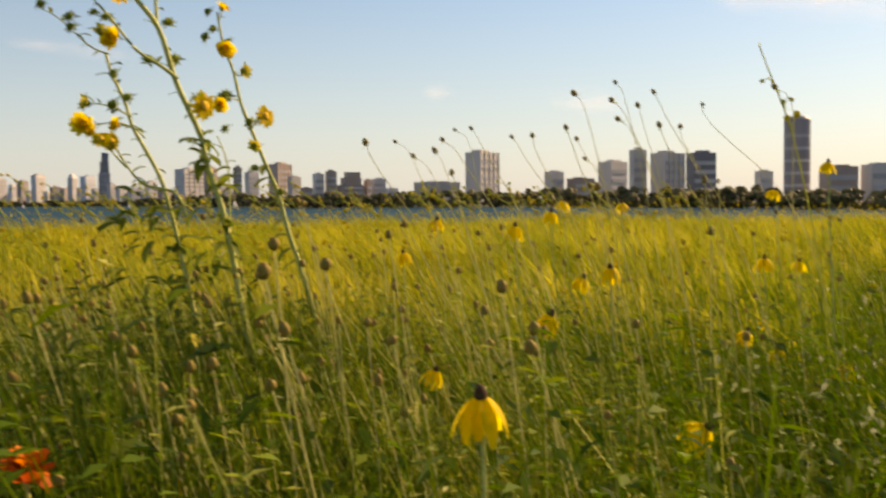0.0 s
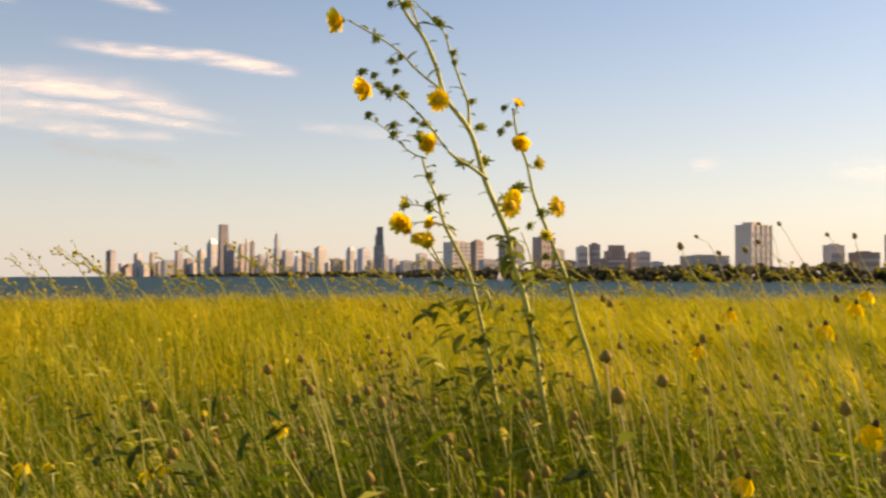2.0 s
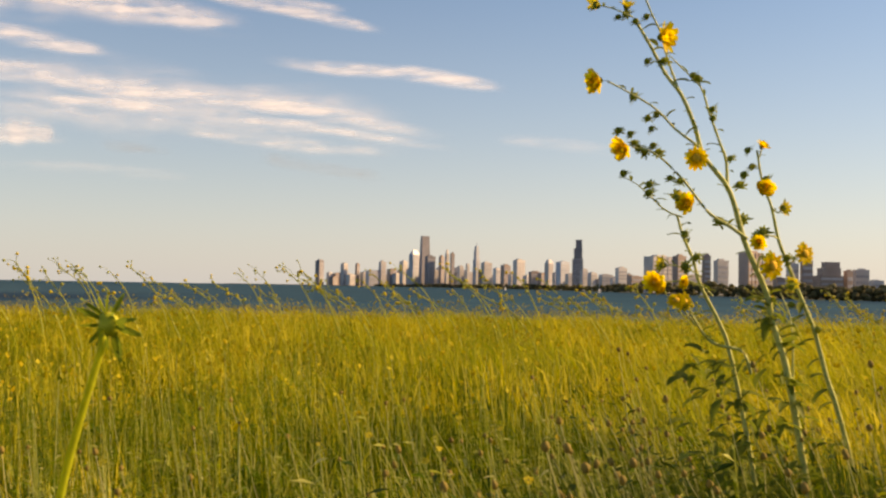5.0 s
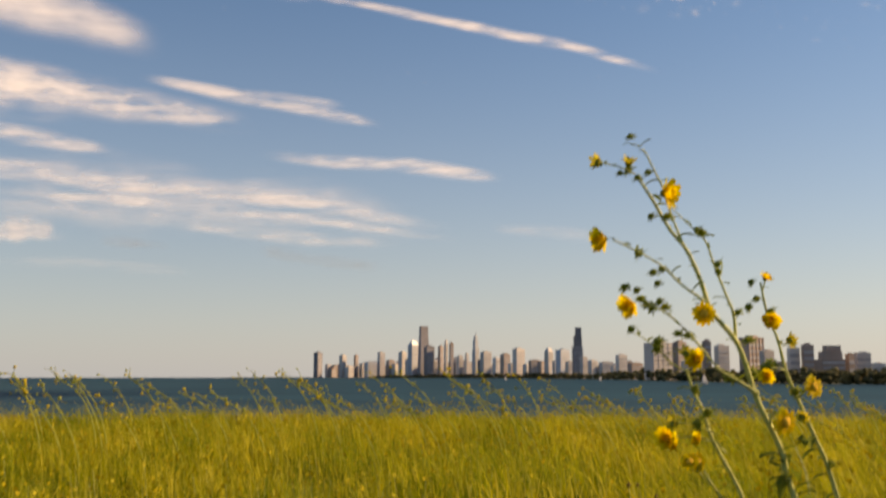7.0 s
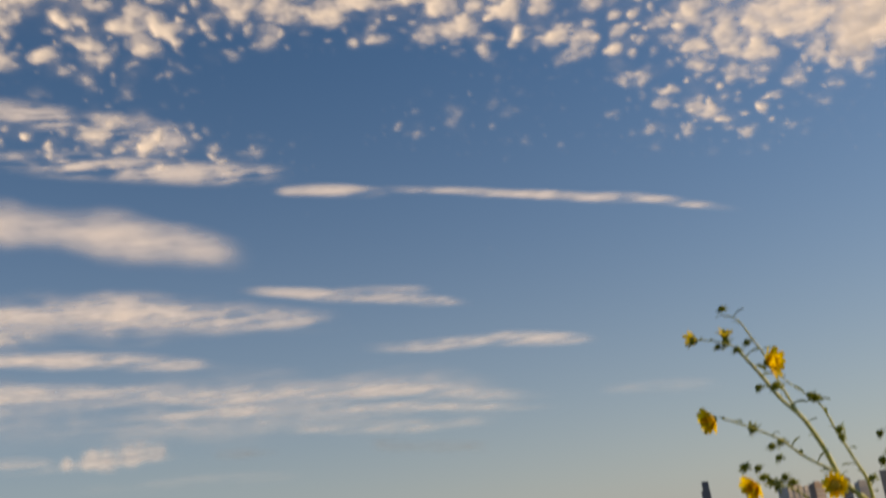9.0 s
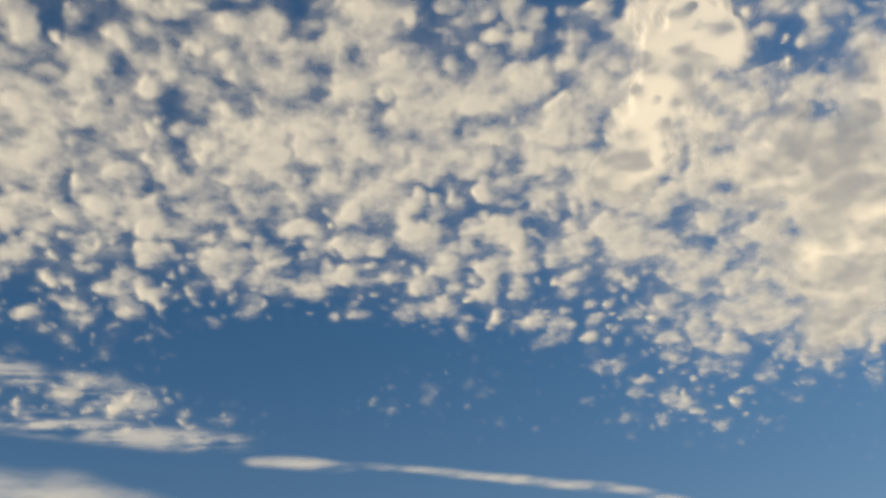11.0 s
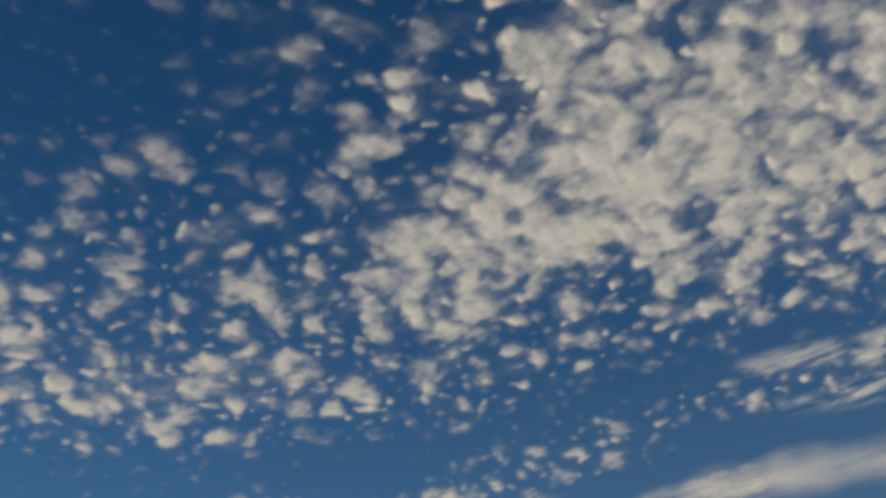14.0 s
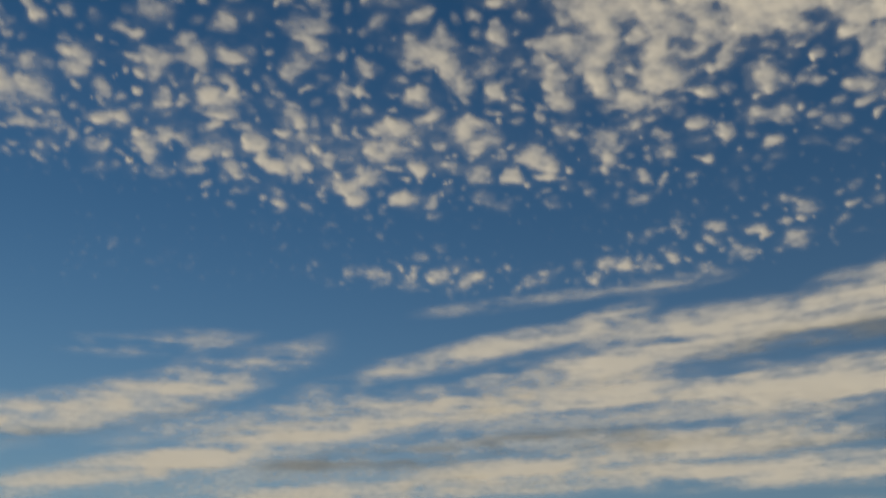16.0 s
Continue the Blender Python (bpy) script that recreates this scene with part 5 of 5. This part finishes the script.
# ---- coneflowers and seed heads ----
def seed_stalk_meshes(variant):
    rnd = random.Random(40 + variant)
    bend = rnd.uniform(0.05, 0.22)
    line = spline([Vector((0, 0, 0)), Vector((-bend * 0.1, 0, 0.35)), Vector((-bend * 0.5, 0.01, 0.7)), Vector((-bend, 0, 1.0))], 4)
    head = dome(0.0078, 0.0125 + 0.0015 * (variant % 3), 5, 9, 0.006)
    return mesh_of("stalk", *tube(line, 0.0018, 0.0011, 5), PALE_STALK), mesh_of("seed_head", *head, SEED), line[-1], (line[-1] - line[-2]).normalized()


SEED_KINDS = [seed_stalk_meshes(v) for v in range(6)]
SEED_BRACT = mesh_of("bract", *ray_leaf(0.016, 0.0042, 0.5, 0.2, 0.1, 3), REED)
seed_first = []
for stalk_, head_, tip_, dir_ in SEED_KINDS:
    top_ = thing("seed_stalk", "thin dry stalk with a dark cone-shaped seed head", "seed head", pose(0, 0, -60), group="seed heads in the meadow")
    part("stalk", stalk_, top_)
    part("seed_head", head_, top_, "", facing(tip_, dir_))
    seed_first.append(top_)


def plant_stalks(places, rnd):
    for i, (x, y, h) in enumerate(places):
        over = float(gusts(np.array([x]), np.array([y]))[0])
        ob = copy_thing(seed_first[i % 6], pose(x, y, 0, rnd.uniform(-6, 6), rnd.uniform(-21, 2) * over, rnd.uniform(-25, 25)))
        size = rnd.uniform(0.58, 0.95)
        ob.scale = (size, size, h)
        for ch in ob.children:
            if ch.name.startswith("seed_head"):
                ch.scale = (1, 1, size / h)


def seed_places():
    rnd = random.Random(77)
    out = []
    for n, a0, a1, r0, r1, lo, hi in ((170, -12, -50, 1.2, 4.0, 0.96, 1.22), (20, -23, -48, 1.9, 3.4, 1.20, 1.36), (120, -14, -38, 1.1, 2.4, 1.00, 1.22), (80, -12, 34, 1.1, 3.2, 0.92, 1.10), (28, -50, -64, 1.2, 4.5, 0.9, 1.3)):
        for _ in range(n):
            a, r = radians(rnd.uniform(a0, a1)), rnd.uniform(r0, r1)
            out.append((-math.sin(a) * r + 0.1, math.cos(a) * r, rnd.uniform(lo, hi)))
    return out


def far_stalks(places, rnd):
    """The stalks past counting: one sheet of geometry with pale stalks and tan heads."""
    shapes, marks = [], []
    for x, y, h in places:
        over = float(gusts(np.array([x]), np.array([y]))[0])
        m = pose(x, y, 0, rnd.uniform(-6, 6), rnd.uniform(-21, 2) * over, rnd.uniform(-25, 25))
        line = spline([Vector((0, 0, 0)), Vector((-0.04, 0, 0.5 * h)), Vector((-0.11, 0, h))], 3)
        stalk, head = turned(m, tube(line, 0.0013, 0.0008, 4)), turned(m @ Matrix.Translation(line[-1]) @ Matrix.Scale(rnd.uniform(0.66, 0.96), 4), dome(0.0080, 0.0120, 3, 7, 0.006))
        shapes += [stalk, head]
        marks += [0] * len(stalk[1]) + [1] * len(head[1])
    me = mesh_of("seed_stalks", *joined(shapes), PALE_STALK)
    me.materials.append(SEED)
    me.polygons.foreach_set("material_index", marks)
    tagged(new("seed_stalks", me), "dry stalks with tan seed heads deeper in the meadow", "seed heads", kind="stuff")


SEED_PLACES = sorted(seed_places(), key=lambda p: math.hypot(p[0] - 0.1, p[1]))
plant_stalks(SEED_PLACES[:272], random.Random(5))
far_stalks(SEED_PLACES[272:], random.Random(9))
for ob_ in seed_first:
    for c_ in list(ob_.children):
        bpy.data.objects.remove(c_)
    bpy.data.objects.remove(ob_)


def tall_seed_stalk(x, y, z, seed):
    """A seed head that stands clear of the meadow on a thread-thin stalk."""
    rnd = random.Random(seed)
    plant = thing("seed_stalk", "thread-thin tall stalk with a dark seed head above the meadow", "seed head", pose(x, y, 0), group="seed heads in the meadow")
    foot = Vector((rnd.uniform(0.22, 0.42), rnd.uniform(-0.1, 0.15), 0))
    line = spline([foot, foot * 0.85 + Vector((0, 0, z * 0.45)), foot * rnd.uniform(0.3, 0.6) + Vector((0, 0, z * 0.82)), Vector((rnd.uniform(0.01, 0.05), 0, z - 0.04)), Vector((0, 0, z))], 4)
    part("stalk", mesh_of("stalk", *tube(line, 0.0012, 0.0005, 5), PALE_STALK), plant)
    head = part("seed_head", SEED_KINDS[seed % 6][1], plant, "", facing(line[-1], line[-1] - line[-2], rnd.uniform(0.48, 0.72)))
    part("bract", SEED_BRACT, head, "", pose(0, 0, -0.004, 0, rnd.uniform(-10, 40), rnd.uniform(0, 360)))


for i_, (x_, y_, z_) in enumerate(((0.85, 1.43, 1.35), (1.15, 1.99, 1.39), (1.11, 1.81, 1.35), (1.07, 1.63, 1.35), (1.00, 1.46, 1.36), (1.31, 2.01, 1.42), (1.26, 1.84, 1.41), (1.24, 1.64, 1.38), (1.18, 1.47, 1.37), (1.13, 1.29, 1.37), (1.50, 1.80, 1.39), (1.41, 1.64, 1.34), (1.29, 1.50, 1.45), (1.24, 1.32, 1.42), (1.62, 1.82, 1.52), (1.55, 1.65, 1.45), (1.41, 1.53, 1.41), (1.35, 1.35, 1.44), (1.24, 1.20, 1.37), (1.67, 1.66, 1.41), (1.59, 1.50, 1.44), (1.56, 1.28, 1.45))):
    tall_seed_stalk(x_, y_, z_, 500 + i_)


CONE_EYE = mesh_of("cone", *dome(0.0070, 0.014, 5, 12, 0.004), DISC_DARK)
RED_EYE = mesh_of("cone", *dome(0.008, 0.006, 4, 12, 0.004), PETAL_RED)
PETAL_SHAPES = [[mesh_of("petal", *turned(pose(0, 0, 0, 0, tip, 0), ray_leaf(long, 0.017, bent, 0.10, 0.35, 6, 0.001)), skin)
                 for long, bent, tip in ((0.046, 0.70, 48), (0.042, 0.85, 52), (0.048, 0.60, 44))] for skin in (PETAL, PETAL_RED)]


def coneflower(x, y, z, scale=1.0, red=0, spread=1.0, lean=(0, 0, 1), label="yellow coneflower with drooping petals and a dark cone", count=9):
    plant = thing("coneflower", label, "flower", pose(x, y, 0), group="coneflowers")
    top = Vector((0, 0, z))
    put_stem(plant, "stem", [Vector((0.10, 0.02, 0)), Vector((0.07, 0.02, z * 0.5)), Vector((0.01, 0, z * 0.85)), top], 0.0024, 0.0016, 4)
    head = part("cone", RED_EYE if red else CONE_EYE, plant, "", facing(top, lean, scale))
    rnd = random.Random(int(x * 1000) + int(z * 1000))
    for k in range(count):
        m = pose(0, 0, 0, 0, 0, 360 * (k + rnd.uniform(-0.2, 0.2)) / count) @ Matrix.Translation((0.0055, 0, 0)) @ pose(0, 0, 0, rnd.uniform(-8, 8), rnd.uniform(-8, 10) - 25 * (spread - 1), 0)
        part("petal", PETAL_SHAPES[red][k % 3], head, "", m)


coneflower(0.588, 0.59, 1.125, 0.72, lean=(-0.1, -0.1, 1))


def frilly_flower(x, y, z):
    """A crumpled red-orange blossom in the near grass."""
    plant = thing("orange_flower", "frilly red-orange blossom low in the near grass", "flower", pose(x, y, 0))
    put_stem(plant, "stem", [Vector((0.06, 0.01, 0)), Vector((0.04, 0.01, z * 0.5)), Vector((0, 0, z))], 0.0024, 0.0016, 4)
    for k, (count, tilt, long) in enumerate(((9, 6, 0.027), (9, -24, 0.024), (8, -50, 0.019), (6, -72, 0.014))):
        frill = joined(whorl(count, lambda r: turned(pose(0, 0, 0, r.uniform(-25, 25), tilt + r.uniform(-14, 14), 0), ray_leaf(long * r.uniform(0.8, 1.15), 0.015, r.uniform(-0.8, 1.0), r.uniform(-0.3, 0.4), 0.6, 5)), 0.003, 90 + k))
        part("corolla", mesh_of("corolla", *frill, PETAL_RED), plant, "", facing(Vector((0, 0, z)), (0.25, -0.25, 1), 0.85, 25 * k))


frilly_flower(0.312, 0.85, 1.050)
coneflower(1.067, 0.90, 0.985, 0.8, lean=(0.4, -0.5, 0.6), spread=1.3)
for i_, (x_, y_, z_, k_) in enumerate(((1.90, 1.47, 1.33, 0.6), (1.234, 1.5, 1.05, 0.95), (1.367, 1.5, 1.13, 0.75), (1.40, 1.9, 1.20, 0.8), (1.62, 1.95, 1.07, 0.9), (2.25, 2.0, 1.09, 0.9), (2.35, 2.1, 0.90, 0.8),
                                       (2.38, 1.9, 0.76, 0.9), (2.2, 1.9, 0.86, 0.8), (1.95, 2.6, 1.22, 0.9), (2.2, 2.9, 1.25, 0.9), (2.6, 3.1, 1.24, 0.9), (1.6, 2.7, 1.20, 0.9),
                                       (2.9, 2.6, 1.28, 0.95), (0.52, 1.3, 0.90, 0.75), (0.62, 1.2, 0.86, 0.7), (1.05, 1.6, 0.95, 0.8), (1.35, 2.4, 1.12, 0.8), (2.7, 2.3, 1.05, 0.9), (1.9, 1.7, 0.95, 0.85), (2.05, 1.55, 0.88, 0.85))):
    coneflower(x_, y_, z_, k_, spread=1.15, lean=(math.sin(i_ * 2.1) * 0.3, -0.25, 1))


for x_, y_, z_ in ((-0.07, 1.23, 1.09), (-0.04, 1.23, 1.09), (0.07, 1.25, 1.07), (0.09, 1.25, 1.08), (-0.16, 1.21, 1.10), (0.23, 1.25, 1.12), (-0.31, 1.84, 1.14)):
    coneflower(x_, y_, z_, 0.38, spread=0.9, lean=(0.3, -0.4, 0.7), label="small fading yellow coneflower low in the near grass", count=5)


def field_flowers():
    """Small yellow blossoms here and there over the meadow."""
    rnd = random.Random(91)
    petals = mesh_of("corolla", *joined(whorl(8, lambda r: ray_leaf(r.uniform(0.011, 0.016), 0.007, r.uniform(-0.3, 0.8), 0.15, 0.3, 3), 0.003, 61)), PETAL_LEMON)
    for i in range(120):
        a = radians(rnd.uniform(-58, 34))
        r = 1.8 + 9 * rnd.random() ** 1.1
        x, y, z = -math.sin(a) * r, math.cos(a) * r, rnd.uniform(0.78, 1.04)
        plant = thing("meadow_flower", "small yellow blossom on a thin stalk in the grass", "flower", pose(x, y, 0), group="small meadow flowers")
        part("stem", mesh_of("stem", *tube([Vector((0.08, 0, 0.0)), Vector((0.05, 0, z * 0.6)), Vector((0, 0, z))], 0.0018, 0.0012, 4), STEM), plant)
        part("corolla", petals, plant, "", facing(Vector((0, 0, z)), (rnd.uniform(-0.6, 0.6), -0.6, rnd.uniform(0.2, 1)), rnd.uniform(0.5, 0.9), rnd.uniform(0, 90)))


field_flowers()


SPRIG_LEAF = mesh_of("leaf", *ray_leaf(0.034, 0.009, 0.6, 0.2, 0.1, 4), SPRIG)
SPRIG_HEAD = mesh_of("flower_head", *dome(0.011, 0.014, 3, 7, 0.008), PETAL_LEMON)
SPRIG_BUD = mesh_of("bud", *dome(0.010, 0.013, 3, 7, 0.008), SPRIG)


def far_weed(x, y, top, seed, bent=0.0, heads=(7, 12)):
    """A tall weed at the meadow's rim, bent by the wind, with a loose head of small buds."""
    rnd = random.Random(seed)
    plant = thing("tall_weed", "tall bent weed with small yellow heads at the meadow's rim", "weed", pose(x, y, 0), group="tall weeds at the rim")
    bend = bent or rnd.uniform(0.18, 0.5)
    line = spline([Vector((0.12, 0, 0)), Vector((0.08, 0, top * 0.55)), Vector((-bend * 0.25, 0, top * 0.84)), Vector((-bend, rnd.uniform(-0.1, 0.1), top))], 5)
    part("stem", mesh_of("stem", *tube(line, 0.0030 if bent else 0.0085, 0.0014 if bent else 0.0042, 5), SPRIG), plant)
    for k in range(rnd.randint(*heads)):
        i = rnd.randint(len(line) - 5, len(line) - 1)
        tip = line[i] + Vector((rnd.uniform(-0.13, 0.03), rnd.uniform(-0.05, 0.05), rnd.uniform(-0.01, 0.09))) * (0.5 if bent else 1)
        part("branch", mesh_of("branch", *tube([line[i], (line[i] + tip) / 2 + Vector((0, 0, 0.015)), tip], 0.0014 if bent else 0.0032, 0.0010 if bent else 0.0020, 4), SPRIG), plant)
        yellow = rnd.random() < 0.45
        part("flower_head" if yellow else "bud", SPRIG_HEAD if yellow else SPRIG_BUD, plant, "", facing(tip, (rnd.uniform(-1, 0.3), -0.5, rnd.uniform(0, 0.8)), rnd.uniform(0.9, 1.7) * (0.55 if bent else 1)))
    for i in range(8, len(line)):
        part("leaf", SPRIG_LEAF, plant, "", pose(*line[i], 0, rnd.uniform(-60, 20), rnd.uniform(0, 360)) @ Matrix.Scale(rnd.uniform(0.7, 1.6) * (0.4 if bent else 1), 4))


rnd_ = random.Random(15)
for i_ in range(98):
    az_ = 26 - i_ * 0.72 + rnd_.uniform(-0.7, 0.7)
    r_ = rnd_.uniform(8.5, 14)
    far_weed(-math.sin(radians(az_)) * r_, math.cos(radians(az_)) * r_, rnd_.uniform(1.22, 1.58) if az_ > -8 else rnd_.uniform(1.08, 1.40), 200 + i_)
far_weed(1.91, 1.54, 1.585, 311, 0.07, (4, 5))
